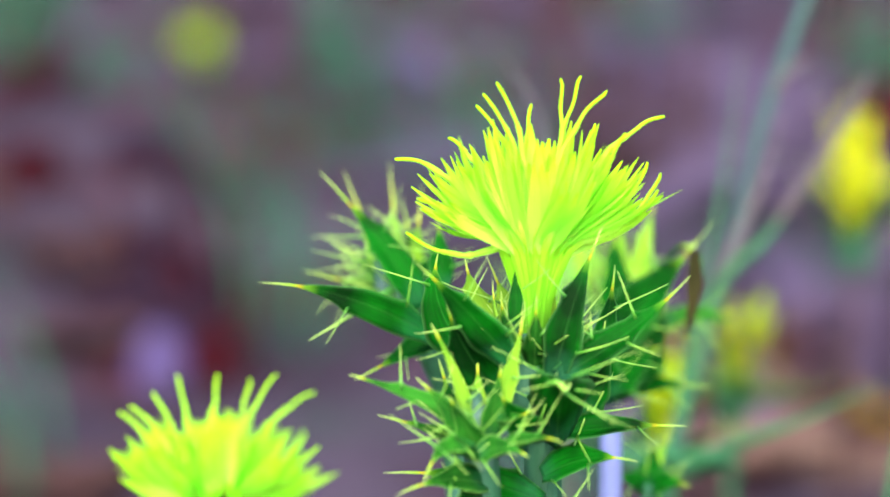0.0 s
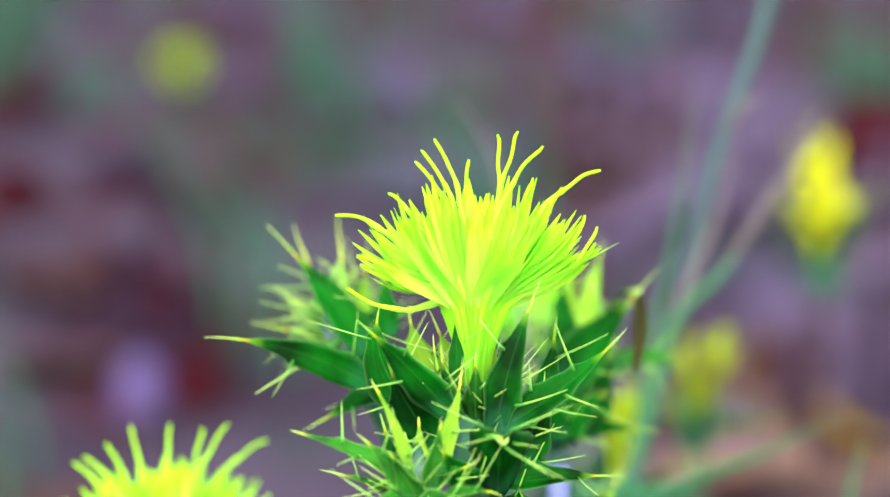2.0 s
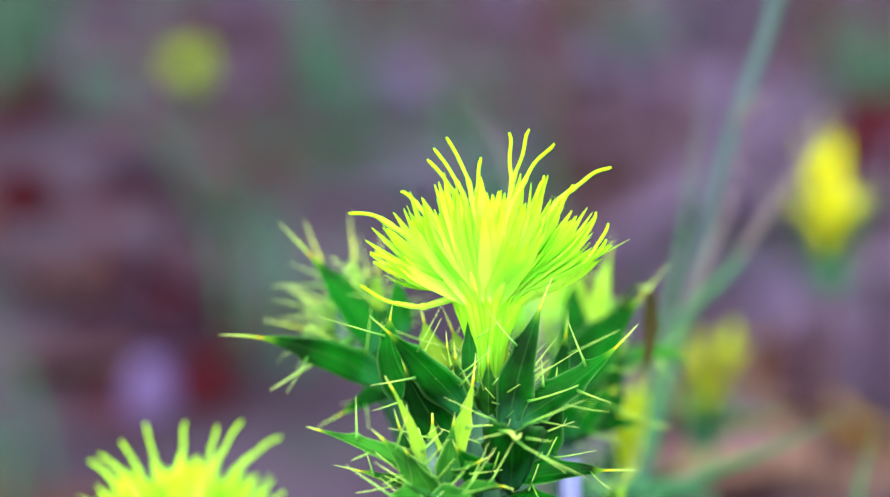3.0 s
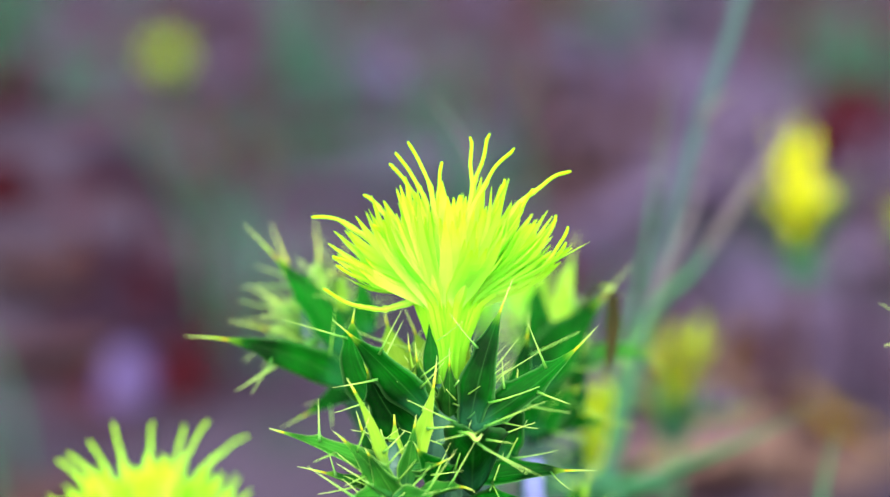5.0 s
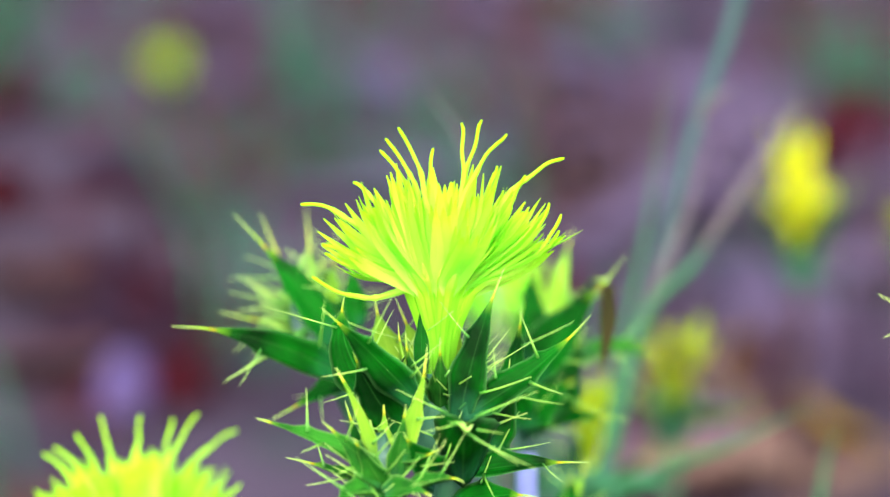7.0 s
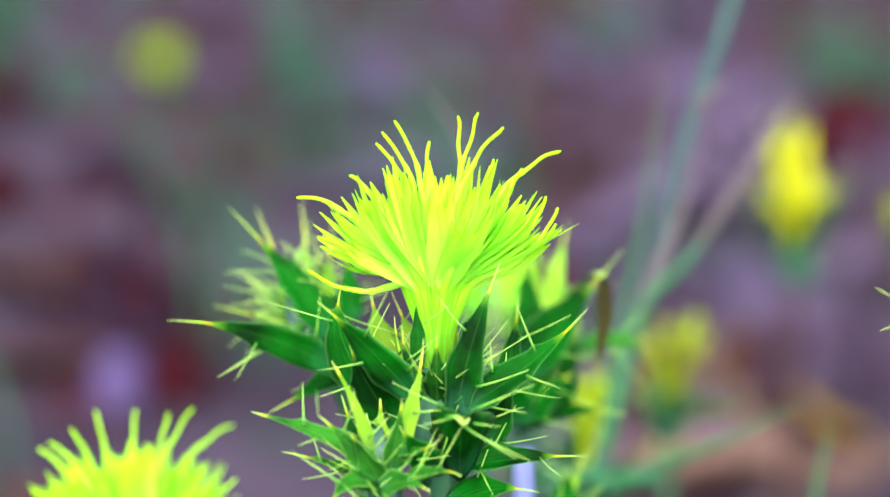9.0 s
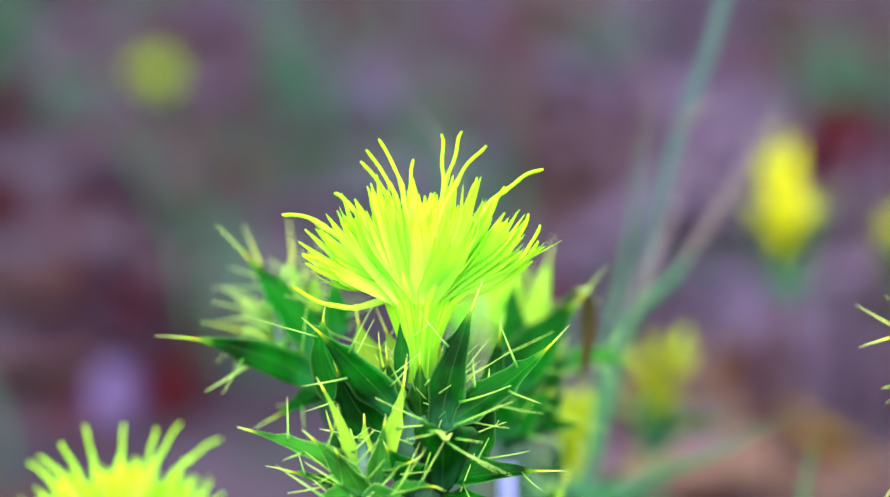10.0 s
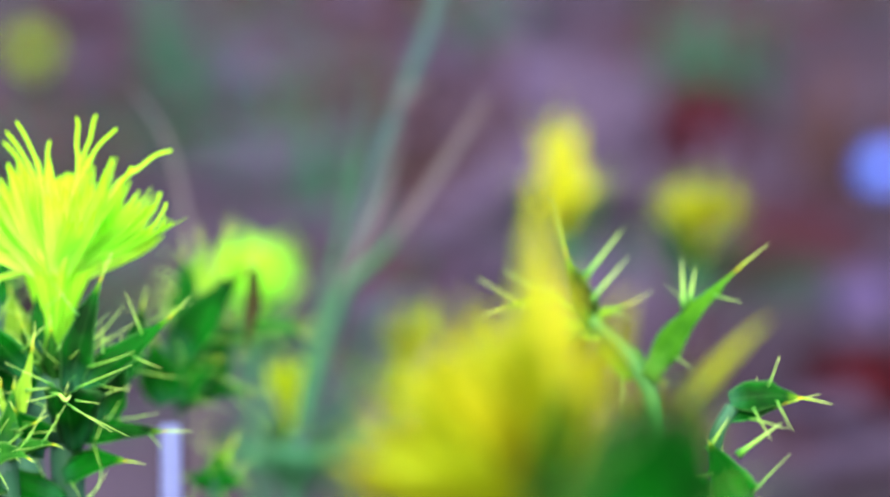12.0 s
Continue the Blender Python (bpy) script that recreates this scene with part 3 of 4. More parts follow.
woolly_cup(bud, (-0.0049, 0.2291, 0.1352), (-0.0060, 0.2293, 0.1420), 0.0017, 5)

# ---- the spiny bud behind, leaning out ----
rear = thing("thistle_bud", down((-0.0072, 0.2636, 0.1256)), "leaning thistle bud wrapped in fine pale spines", "thistle", "thistles")
stem(rear, [down((-0.0062, 0.2636, 0.1256)), (-0.0062, 0.2588, 0.1063), (-0.0071, 0.2618, 0.1283), (-0.0095, 0.2613, 0.1366), (-0.0119, 0.2623, 0.1404)], 0.0013, 0.0012, mat=SHOOT)
leaf(rear, (-0.0104, 0.2597, 0.1402), (-0.0191, 0.2636, 0.1510), 0.0032, (0.0006, 0, 0.0002), (0.5, -0.9, 0.4), 0.4, 0.66, 6, 0.0050, seed=41)
leaf(rear, (-0.0091, 0.2520, 0.1399), (-0.0233, 0.2495, 0.1449), 0.0029, (-0.0002, 0, 0.0011), (0, -0.95, 0.3), 0.4, 0.68, 5, 0.0050, seed=42)
leaf(rear, (-0.0083, 0.2567, 0.1385), (-0.0156, 0.2535, 0.1356), 0.0026, (0.0003, 0, 0.0003), (0, -0.6, 0.9), 0.5, 0.66, 5, 0.0048, seed=43)
leaf(rear, (-0.0122, 0.2696, 0.1394), (-0.0134, 0.2746, 0.1493), 0.0016, (0, 0, 0), (0, -1, 0.2), 0.4, 0.5, 22, 0.0050, FRESH, seed=44, slim=True)
leaf(rear, (-0.0131, 0.2672, 0.1400), (-0.0173, 0.2720, 0.1491), 0.0020, (0, 0, 0), (0.3, -1, 0.2), 0.4, 0.5, 22, 0.0050, FRESH, seed=45, slim=True)
leaf(rear, (-0.0111, 0.2672, 0.1400), (-0.0104, 0.2694, 0.1487), 0.0016, (0, 0, 0), (0, -1, 0.2), 0.4, 0.5, 22, 0.0050, FRESH, seed=46, slim=True)
leaf(rear, (-0.0130, 0.2647, 0.1402), (-0.0207, 0.2652, 0.1419), 0.0018, (0, 0, 0), (0, -0.6, 0.9), 0.4, 0.45, 22, 0.0050, BUD, seed=47, slim=True)
leaf(rear, (-0.0125, 0.2649, 0.1407), (-0.0184, 0.2682, 0.1441), 0.0018, (0, 0, 0), (0.2, -0.8, 0.6), 0.4, 0.5, 22, 0.0050, BUD, seed=48, slim=True)
leaf(rear, (-0.0084, 0.2601, 0.1420), (-0.0090, 0.2616, 0.1481), 0.0022, (0, 0, 0), (0, -1, 0.1), 0.4, 0.7, 5, 0.0050, seed=49)
leaf(rear, (-0.0111, 0.2666, 0.1376), (-0.0158, 0.2703, 0.1421), 0.0030, (0, 0, 0.0003), (0.2, -0.9, 0.4), 0.4, 0.75, 9, 0.0050, seed=50)
leaf(rear, (-0.0096, 0.2641, 0.1378), (-0.0122, 0.2714, 0.1467), 0.0028, (0, 0, 0), (0.2, -0.9, 0.2), 0.4, 0.72, 9, 0.0050, seed=51)
leaf(rear, (-0.0090, 0.2613, 0.1366), (-0.0128, 0.2597, 0.1402), 0.0032, (0, 0, 0.0003), (0.1, -0.9, 0.4), 0.4, 0.78, 6, 0.0045, seed=52)
spine(rear.children[-1], (-0.0127, 0.2576, 0.1422), (-0.0192, 0.2495, 0.1401), 0.0004)

woolly_cup(rear, (-0.0100, 0.2632, 0.1368), (-0.0135, 0.2662, 0.1432), 0.0027)

# ---- a young shoot low between the stems ----
shoot = thing("thistle_bud", down((0.0100, 0.2699, 0.1205)), "young thistle shoot with small spiny green leaves", "thistle", "thistles")
stem(shoot, [down((0.0101, 0.2696, 0.1195)), (0.0103, 0.2644, 0.0987), (0.0100, 0.2702, 0.1215)], 0.0007, 0.0006, mat=SHOOT)
leaf(shoot, (0.0100, 0.2700, 0.1210), (0.0065, 0.2680, 0.1228), 0.0020, (0, 0, 0.0004), (0.2, -0.8, 0.6), 0.4, 0.7, 5, 0.0035, seed=161)
leaf(shoot, (0.0100, 0.2700, 0.1210), (0.0137, 0.2677, 0.1221), 0.0024, (0, 0, 0.0005), (-0.2, -0.8, 0.6), 0.4, 0.7, 5, 0.0035, seed=162)
leaf(shoot, (0.0100, 0.2701, 0.1213), (0.0105, 0.2712, 0.1257), 0.0024, (0, 0, 0), (0, -1, 0.1), 0.4, 0.7, 5, 0.0035, seed=163)
leaf(shoot, (0.0098, 0.2701, 0.1213), (0.0123, 0.2738, 0.1260), 0.0014, (0, 0, 0), (0, -1, 0.1), 0.4, 0.6, 5, 0.0035, FRESH, seed=164)

# ---- the head behind on the pale stem ----
behind = thing("thistle_bud", down((0.0063, 0.2662, 0.1260)), "thistle bud on a pale woolly stem behind the bloom", "thistle", "thistles")
stem(behind, [down((0.0063, 0.2662, 0.1260)), (0.0064, 0.2611, 0.1053), (0.0063, 0.2630, 0.1232), (0.0062, 0.2645, 0.1292)], 0.0010, 0.0009)
leaf(behind, (0.0062, 0.2719, 0.1335), (0.0152, 0.2723, 0.1451), 0.0052, (-0.0003, 0, -0.0002), (-0.4, -0.9, 0.3), 0.4, 0.68, 5, 0.0050, seed=61)
leaf(behind, (0.0070, 0.2767, 0.1325), (0.0064, 0.2796, 0.1441), 0.0036, (0.0003, 0, 0), (0.1, -1, 0.1), 0.4, 0.74, 5, 0.0048, seed=62)
leaf(behind, (0.0082, 0.2818, 0.1327), (0.0109, 0.2871, 0.1442), 0.0026, (0, 0, 0), (0, -1, 0.2), 0.4, 0.8, 9, 0.0050, FRESH, seed=63)
leaf(behind, (0.0077, 0.2842, 0.1320), (0.0078, 0.2867, 0.1432), 0.0022, (0, 0, 0), (0, -1, 0.2), 0.4, 0.8, 9, 0.0050, FRESH, seed=64)
leaf(behind, (0.0056, 0.2842, 0.1320), (0.0043, 0.2860, 0.1392), 0.0011, (0, 0, 0), (0, -1, 0.2), 0.4, 0.5, 9, 0.0050, seed=65)
leaf(behind, (0.0060, 0.2754, 0.1270), (0.0159, 0.2734, 0.1294), 0.0026, (0, 0, 0.0011), (0, -0.4, 0.9), 0.6, 0.66, 6, 0.0048, seed=66)
leaf(behind, (0.0089, 0.2885, 0.1290), (0.0203, 0.2940, 0.1309), 0.0026, (0, 0, 0.0011), (0, -0.5, 0.9), 0.6, 0.72, 6, 0.0048, BUD, seed=67)
leaf(behind, (0.0120, 0.2850, 0.1322), (0.0197, 0.2870, 0.1310), 0.0022, (0, 0, 0.0010), (0, -0.5, 0.9), 0.6, 0.72, 5, 0.0045, BUD, seed=73)
leaf(behind, (0.0059, 0.2709, 0.1295), (0.0043, 0.2703, 0.1371), 0.0048, (-0.0004, 0, 0), (0, -1, 0.1), 0.4, 0.78, 5, 0.0048, seed=68)
leaf(behind, (0.0075, 0.2735, 0.1298), (0.0116, 0.2755, 0.1377), 0.0046, (0.0004, 0, 0), (0.1, -1, 0.1), 0.4, 0.75, 6, 0.0048, seed=69)
leaf(behind, (0.0136, 0.2740, 0.1420), (0.0127, 0.2710, 0.1334), 0.0015, (0.0003, 0, 0), (0.3, -1, 0.1), 0.5, 0.8, 0, mat=WITHERED, seed=70, label="brown withered leaf")
stem(behind, [(0.0088, 0.2842, 0.1320), (0.0120, 0.2800, 0.1400), (0.0136, 0.2742, 0.1424)], 0.0002, 0.0002, "leaf_stalk", GREEN)
leaf(behind, (0.0067, 0.2726, 0.1311), (0.0084, 0.2736, 0.1404), 0.0040, (0.0002, 0, 0), (0.0, -1, 0.1), 0.4, 0.78, 6, 0.0045, seed=71)
leaf(behind, (0.0059, 0.2710, 0.1300), (0.0109, 0.2708, 0.1343), 0.0040, (0.0002, 0, 0.0003), (-0.2, -0.9, 0.4), 0.4, 0.78, 6, 0.0045, seed=72)

woolly_cup(behind, (0.0064, 0.2760, 0.1285), (0.0078, 0.2800, 0.1372), 0.0029)

# ---- the low flower beside them ----
low = thing("thistle", down((-0.0285, 0.2694, 0.1182)), "low thistle flower with a shaggy yellow dome", "thistle", "thistles")
stem(low, [down((-0.0284, 0.2694, 0.1182)), (-0.0285, 0.2644, 0.0984), (-0.0285, 0.2675, 0.1108)], 0.0017, 0.0015, mat=SHOOT)
flower_head(low, (-0.0285, 0.2681, 0.1133), (-0.0285, 0.2698, 0.1198), (0.02, 0.18, 1.0), 0.0098, 54, [
    ((-0.0371, 0.2715, 0.1269), (-0.0003, 0, 0.001)), ((-0.0362, 0.2717, 0.1274), (0, 0, 0.001)), ((-0.0339, 0.2696, 0.1294), (0, 0, 0.0005)), ((-0.0320, 0.2724, 0.1302), (0, 0, 0.0003)),
    ((-0.0284, 0.2724, 0.1303), (0, 0, 0)), ((-0.0255, 0.2723, 0.1300), (0, 0, 0)), ((-0.0230, 0.2701, 0.1311), (-0.0005, 0, 0.0003)), ((-0.0198, 0.2744, 0.1282), (-0.0005, 0, 0.001)),
    ((-0.0192, 0.2685, 0.1250), (0, 0, -0.0005)), ((-0.0374, 0.2683, 0.1240), (0, 0, -0.0004)),
], 12, spread=88, deep=0.9)
leaf(low, (-0.0285, 0.2686, 0.1153), (-0.0366, 0.2679, 0.1225), 0.0030, (0, 0, -0.0006), (0.4, -0.6, 0.9), 0.4, 0.68, 6, 0.005, seed=81)
leaf(low, (-0.0285, 0.2686, 0.1153), (-0.0194, 0.2679, 0.1225), 0.0030, (0, 0, -0.0006), (-0.4, -0.6, 0.9), 0.4, 0.68, 6, 0.005, seed=82)
leaf(low, (-0.0282, 0.2663, 0.1161), (-0.0263, 0.2564, 0.1270), 0.0034, (0, 0, -0.0006), (0, -1, 0.3), 0.4, 0.7, 6, 0.005, seed=83)

# ---- the bloom further back, seen past the main one ----
back = thing("thistle", down((0.0065, 0.4367, 0.0880)), "yellow thistle flower standing further back", "thistle", "thistles")
stem(back, [down((0.0066, 0.4367, 0.0880)), (0.0067, 0.4335, 0.0756), (0.0065, 0.4367, 0.0880)], 0.0012, 0.0012, mat=SHOOT)
flower_head(back, (0.0065, 0.4373, 0.0904), (0.0064, 0.4386, 0.0954), (0.05, -0.45, 0.9), 0.0112, 40, [], 13, spread=80, deep=1.0, dome=True)
leaf(back, (0.0065, 0.4367, 0.0880), (0.0158, 0.4372, 0.0905), 0.003, seed=91)
leaf(back, (0.0065, 0.4367, 0.0880), (-0.0012, 0.4377, 0.0912), 0.003, seed=92)
leaf(back, (0.0066, 0.4341, 0.0878), (0.0086, 0.4261, 0.0962), 0.003, seed=93)

# ---- the spiny thistle on the other side ----
side = thing("thistle_bud", down((0.0506, 0.2530, 0.1356)), "pale green spiny thistle bud with wide-set leaves", "thistle", "thistles")
stem(side, [down((0.0511, 0.2523, 0.1327)), (0.0513, 0.2467, 0.1108), (0.0505, 0.2447, 0.1330), (0.0490, 0.2465, 0.1397), (0.0445, 0.2478, 0.1445)], 0.0008, 0.0006, mat=STALK)
leaf(side, (0.0450, 0.2474, 0.1431), (0.0410, 0.2505, 0.1549), 0.0026, (-0.0004, 0, -0.0002), (0.4, -1, 0.2), 0.4, 0.48, 3, 0.0045, seed=101)
leaf(side, (0.0495, 0.2440, 0.1400), (0.0588, 0.2373, 0.1541), 0.0028, (-0.0009, 0, 0.0004), (-0.5, -0.9, 0.3), 0.4, 0.72, 6, 0.0045, MID, seed=102, slim=True)
leaf(side, (0.0455, 0.2473, 0.1426), (0.0390, 0.2479, 0.1445), 0.0020, (0, 0, 0), (0, -0.6, 0.9), 0.5, 0.6, 6, 0.0045, FRESH, seed=103, slim=True)
leaf(side, (0.0455, 0.2473, 0.1426), (0.0344, 0.2488, 0.1479), 0.0013, (0, 0, -0.0003), (0, -0.6, 0.9), 0.5, 0.5, 4, 0.0040, FRESH, seed=104, slim=True)
leaf(side, (0.0445, 0.2478, 0.1445), (0.0499, 0.2483, 0.1469), 0.0013, (0, 0, -0.0003), (0, -0.6, 0.9), 0.5, 0.45, 3, 0.0040, FRESH, seed=105, slim=True)
for a, b_ in (((0.0439, 0.2487, 0.1479), (0.0473, 0.2497, 0.1522)), ((0.0445, 0.2482, 0.1460), (0.0478, 0.2491, 0.1498)), ((0.0430, 0.2479, 0.1450), (0.0368, 0.2490, 0.1486)), ((0.0520, 0.2408, 0.1475), (0.0518, 0.2419, 0.1515)), ((0.0525, 0.2409, 0.1480), (0.0530, 0.2417, 0.1508))):
    spine(side.children[2], a, b_, 0.0003)
leaf(side, (0.0456, 0.2495, 0.1414), (0.0517, 0.2486, 0.1381), 0.0032, (0, 0, -0.0003), (0.3, -0.9, 0.4), 0.4, 0.86, 4, 0.0040, mat=MID, seed=106)
leaf(side, (0.0437, 0.2475, 0.1433), (0.0362, 0.2447, 0.1419), 0.0030, (0, 0, -0.0002), (0.1, -0.5, -0.8), 0.4, 0.88, 5, 0.0035, seed=107)
leaf(side, (0.0418, 0.2492, 0.1392), (0.0360, 0.2424, 0.1324), 0.0012, (0.0004, 0, 0.0004), (0.3, -1, 0.2), 0.5, 0.6, 4, 0.0035, FRESH, seed=108, slim=True)
leaf(side, (0.0430, 0.2484, 0.1359), (0.0383, 0.2423, 0.1319), 0.0010, (0.0004, 0, 0.0004), (0.3, -1, 0.2), 0.5, 0.6, 4, 0.0035, FRESH, seed=109, slim=True)
leaf(side, (0.0419, 0.2483, 0.1459), (0.0344, 0.2456, 0.1451), 0.0012, (0, 0, 0.0003), (0, -0.6, 0.8), 0.5, 0.55, 5, 0.0035, FRESH, seed=110, slim=True)

lower = thing("thistle_bud", down((0.0527, 0.2051, 0.1415)), "small thistle side shoot with rounded green leaves", "thistle", "thistles")
stem(lower, [down((0.0529, 0.2040, 0.1373)), (0.0528, 0.2008, 0.1249), (0.0519, 0.2051, 0.1414), (0.0512, 0.2040, 0.1472), (0.0524, 0.2047, 0.1498)], 0.0006, 0.0005, mat=SHOOT)
leaf(lower, (0.0522, 0.2048, 0.1502), (0.0599, 0.2046, 0.1500), 0.0024, (0, 0, 0.0005), (-0.2, -0.9, 0.5), 0.4, 0.58, 6, 0.0040, seed=111)
leaf(lower, (0.0520, 0.2044, 0.1488), (0.0591, 0.2060, 0.1504), 0.0014, (0, 0, 0), (-0.2, -0.6, 0.8), 0.4, 0.5, 4, 0.0036, seed=112)
leaf(lower, (0.0529, 0.2027, 0.1423), (0.0503, 0.2018, 0.1483), 0.0034, (0.0003, 0, 0), (0.1, -1, 0.2), 0.4, 0.88, 5, 0.0040, seed=113)
leaf(lower, (0.0508, 0.2028, 0.1422), (0.0470, 0.2024, 0.1455), 0.0027, (0, 0, 0.0005), (0, -0.9, 0.5), 0.4, 0.8, 6, 0.0040, seed=114)
spine(lower.children[3], (0.0527, 0.2026, 0.1467), (0.0558, 0.2020, 0.1494), 0.0003)
spine(lower.children[3], (0.0506, 0.2027, 0.1471), (0.0519, 0.2021, 0.1497), 0.0003)

# ---- the olive-gold bloom close to the lens ----
near = thing("thistle", down((0.0413, 0.1288, 0.1648)), "olive-gold thistle flower leaning over", "thistle", "thistles")
stem(near, [down((0.0445, 0.1260, 0.1538)), (0.0443, 0.1246, 0.1483), (0.0425, 0.1278, 0.1607), (0.0388, 0.1290, 0.1653)], 0.0016, 0.0014, mat=SHOOT)
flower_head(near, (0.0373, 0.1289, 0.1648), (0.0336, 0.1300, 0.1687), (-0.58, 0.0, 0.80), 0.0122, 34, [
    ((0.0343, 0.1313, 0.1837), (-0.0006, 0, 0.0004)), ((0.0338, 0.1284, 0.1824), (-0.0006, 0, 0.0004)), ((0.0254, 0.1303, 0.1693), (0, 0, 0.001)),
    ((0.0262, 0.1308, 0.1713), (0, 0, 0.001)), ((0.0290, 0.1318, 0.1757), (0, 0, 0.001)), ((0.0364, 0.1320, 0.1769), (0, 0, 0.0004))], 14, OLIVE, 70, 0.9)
leaf(near, (0.0358, 0.1180, 0.1700), (0.0416, 0.1205, 0.1780), 0.0074, (0.0004, 0, 0), (0.6, -0.8, -0.25), 0.3, 0.85, 3, 0.003, seed=121)
leaf(near, (0.0336, 0.1218, 0.1696), (0.0360, 0.1240, 0.1768), 0.0028, (0, 0, 0), (0.6, -0.8, -0.25), 0.3, 0.85, 2, 0.003, seed=122)
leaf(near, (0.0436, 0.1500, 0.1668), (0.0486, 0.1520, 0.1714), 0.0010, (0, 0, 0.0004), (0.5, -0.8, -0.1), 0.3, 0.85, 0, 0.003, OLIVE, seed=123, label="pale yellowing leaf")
leaf(near, (0.0354, 0.1244, 0.1669), (0.0380, 0.1264, 0.1752), 0.0036, (0, 0, 0), (0.5, -0.8, -0.1), 0.3, 0.8, 2, 0.003, BUD, seed=124, label="narrow green leaf")
leaf(near, (0.0385, 0.1275, 0.1640), (0.0400, 0.1300, 0.1752), 0.0058, (-0.0006, 0, 0), (0.4, -0.9, 0.1), 0.3, 0.85, 2, 0.003, BUD, seed=127)
leaf(near, (0.0395, 0.1270, 0.1640), (0.0425, 0.1240, 0.1755), 0.0046, (0.0002, 0, 0), (0.5, -0.8, 0.0), 0.3, 0.85, 2, 0.003, seed=128)
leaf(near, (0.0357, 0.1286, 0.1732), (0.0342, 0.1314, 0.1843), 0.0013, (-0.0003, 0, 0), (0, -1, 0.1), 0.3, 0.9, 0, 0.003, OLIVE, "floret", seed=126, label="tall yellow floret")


# ---- blooms in the distance ----
def far_bloom(root, axis, size, seed, label, mat=None, leaves=3, spread=76, leaf_mat=None, count=34, hug=0.0, dome=True, stalk=None, fan_wide=0.46, spire=False):
    root = Vector(root)
    ob = thing("thistle", down(root), label, "thistle", "thistles")
    axis = Vector(axis).normalized()
    stem(ob, [down(root, 0.004), root * 0.5 + Vector(down(root)) * 0.5, root - axis * 0.005], 0.0006, 0.0006, mat=stalk or SHOOT)
    flower_head(ob, root, root + axis * 0.0045, axis, size, count, [], seed, mat, spread, 1.0, dome, fan_wide=fan_wide, spire=spire)
    rng = random.Random(seed)
    for k in range(leaves):
        a = rng.uniform(0, 6.28)
        out = Vector((math.cos(a), math.sin(a), 0))
        leaf(ob, root - axis * 0.006, root + out * (0.013 - 0.5 * hug) + axis * (hug + rng.uniform(-0.002, 0.006)), 0.0032, (0, 0, -0.0008), out * -0.6 + Vector((0, 0, 0.8)), 0.4, 0.68, 5, 0.005, leaf_mat, seed=seed + k)
    return ob


far_bloom((-0.0922, 1.0133, 0.0171), (0, -0.75, 0.75), 0.0125, 31, "yellow thistle flower low over distant soil", LIME, spread=84)
far_bloom((0.0556, 0.4934, 0.0932), (-0.10, 0.0, 1), 0.0140, 32, "yellow thistle flower beside dark red litter", GOLD, 9, 52, count=26, hug=0.006, fan_wide=0.08, spire=True, stalk=DRY["brown"])
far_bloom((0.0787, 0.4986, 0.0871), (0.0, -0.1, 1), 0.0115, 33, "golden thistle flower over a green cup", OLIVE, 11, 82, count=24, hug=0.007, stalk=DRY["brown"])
far_bloom((0.0155, 0.3392, 0.1060), (0.0, -0.2, 1), 0.0052, 34, "opening thistle bud showing yellow florets", LIME, 7, 66, count=12)
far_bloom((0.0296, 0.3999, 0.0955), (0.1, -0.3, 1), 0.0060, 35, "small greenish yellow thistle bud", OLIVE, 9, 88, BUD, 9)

# ---- tall grass ----
def blade(plant, points, width, mat, name="blade", fold=0.35, label=""):
    n = 26
    line = smooth_line(points, n)

    def ring(i, p, tan):
        t = i / (n - 1)
        w = width * min(1, 0.55 + 1.5 * t) * (1 - max(0, (t - 0.45) / 0.55) ** 1.5) + 0.00008
        x = tan.cross(Vector((0.15, -1, 0.1))).normalized()
        up = x.cross(tan).normalized()
        return [(p - x * w / 2 + up * w * fold, 0.0), (p + up * 0.0001, 0.5), (p + x * w / 2 + up * w * fold, 1.0), (p - up * 0.00015, 0.5)]
    return part(name, sweep(bmesh.new(), line, ring), mat, plant, label)


far_blade = thing("grass_tussock", down((0.0385, 0.3217, 0.1047)), "single bluish green grass blade", "grass")
blade(far_blade, [down((0.0380, 0.3210, 0.1018)), (0.0384, 0.3188, 0.0931), (0.0391, 0.3220, 0.1058), (0.0410, 0.3240, 0.1136)], 0.0009, GRASS)
tuft = thing("grass_tussock", down((0.0153, 0.3209, 0.1017)), "tall bluish green grass with dry twisted leaf tips", "grass")
stem(tuft, [down((0.0150, 0.3212, 0.1028)), (0.0150, 0.3165, 0.0842), (0.0156, 0.3215, 0.1040), (0.0206, 0.3330, 0.1205), (0.0249, 0.3436, 0.1354), (0.0286, 0.3501, 0.1449), (0.0316, 0.3547, 0.1519), (0.0356, 0.3585, 0.1668)], 0.00042, 0.00082, "culm", CULM)
blade(tuft, [down((0.0151, 0.3212, 0.1028)), (0.0153, 0.3165, 0.0842), (0.0161, 0.3234, 0.1072), (0.0182, 0.3324, 0.1196), (0.0210, 0.3397, 0.1299), (0.0242, 0.3512, 0.1465)], 0.0009, GRASS)
blade(tuft, [(0.0164, 0.3237, 0.1083), (0.0205, 0.3329, 0.1221), (0.0234, 0.3364, 0.1288), (0.0261, 0.3402, 0.1343), (0.0284, 0.3454, 0.1417)], 0.0010, STRAW, label="dry twisted blade")
blade(tuft, [(0.0274, 0.3469, 0.1417), (0.0287, 0.3469, 0.1441), (0.0317, 0.3480, 0.1456)], 0.0009, STRAW, label="dry sheath tip")
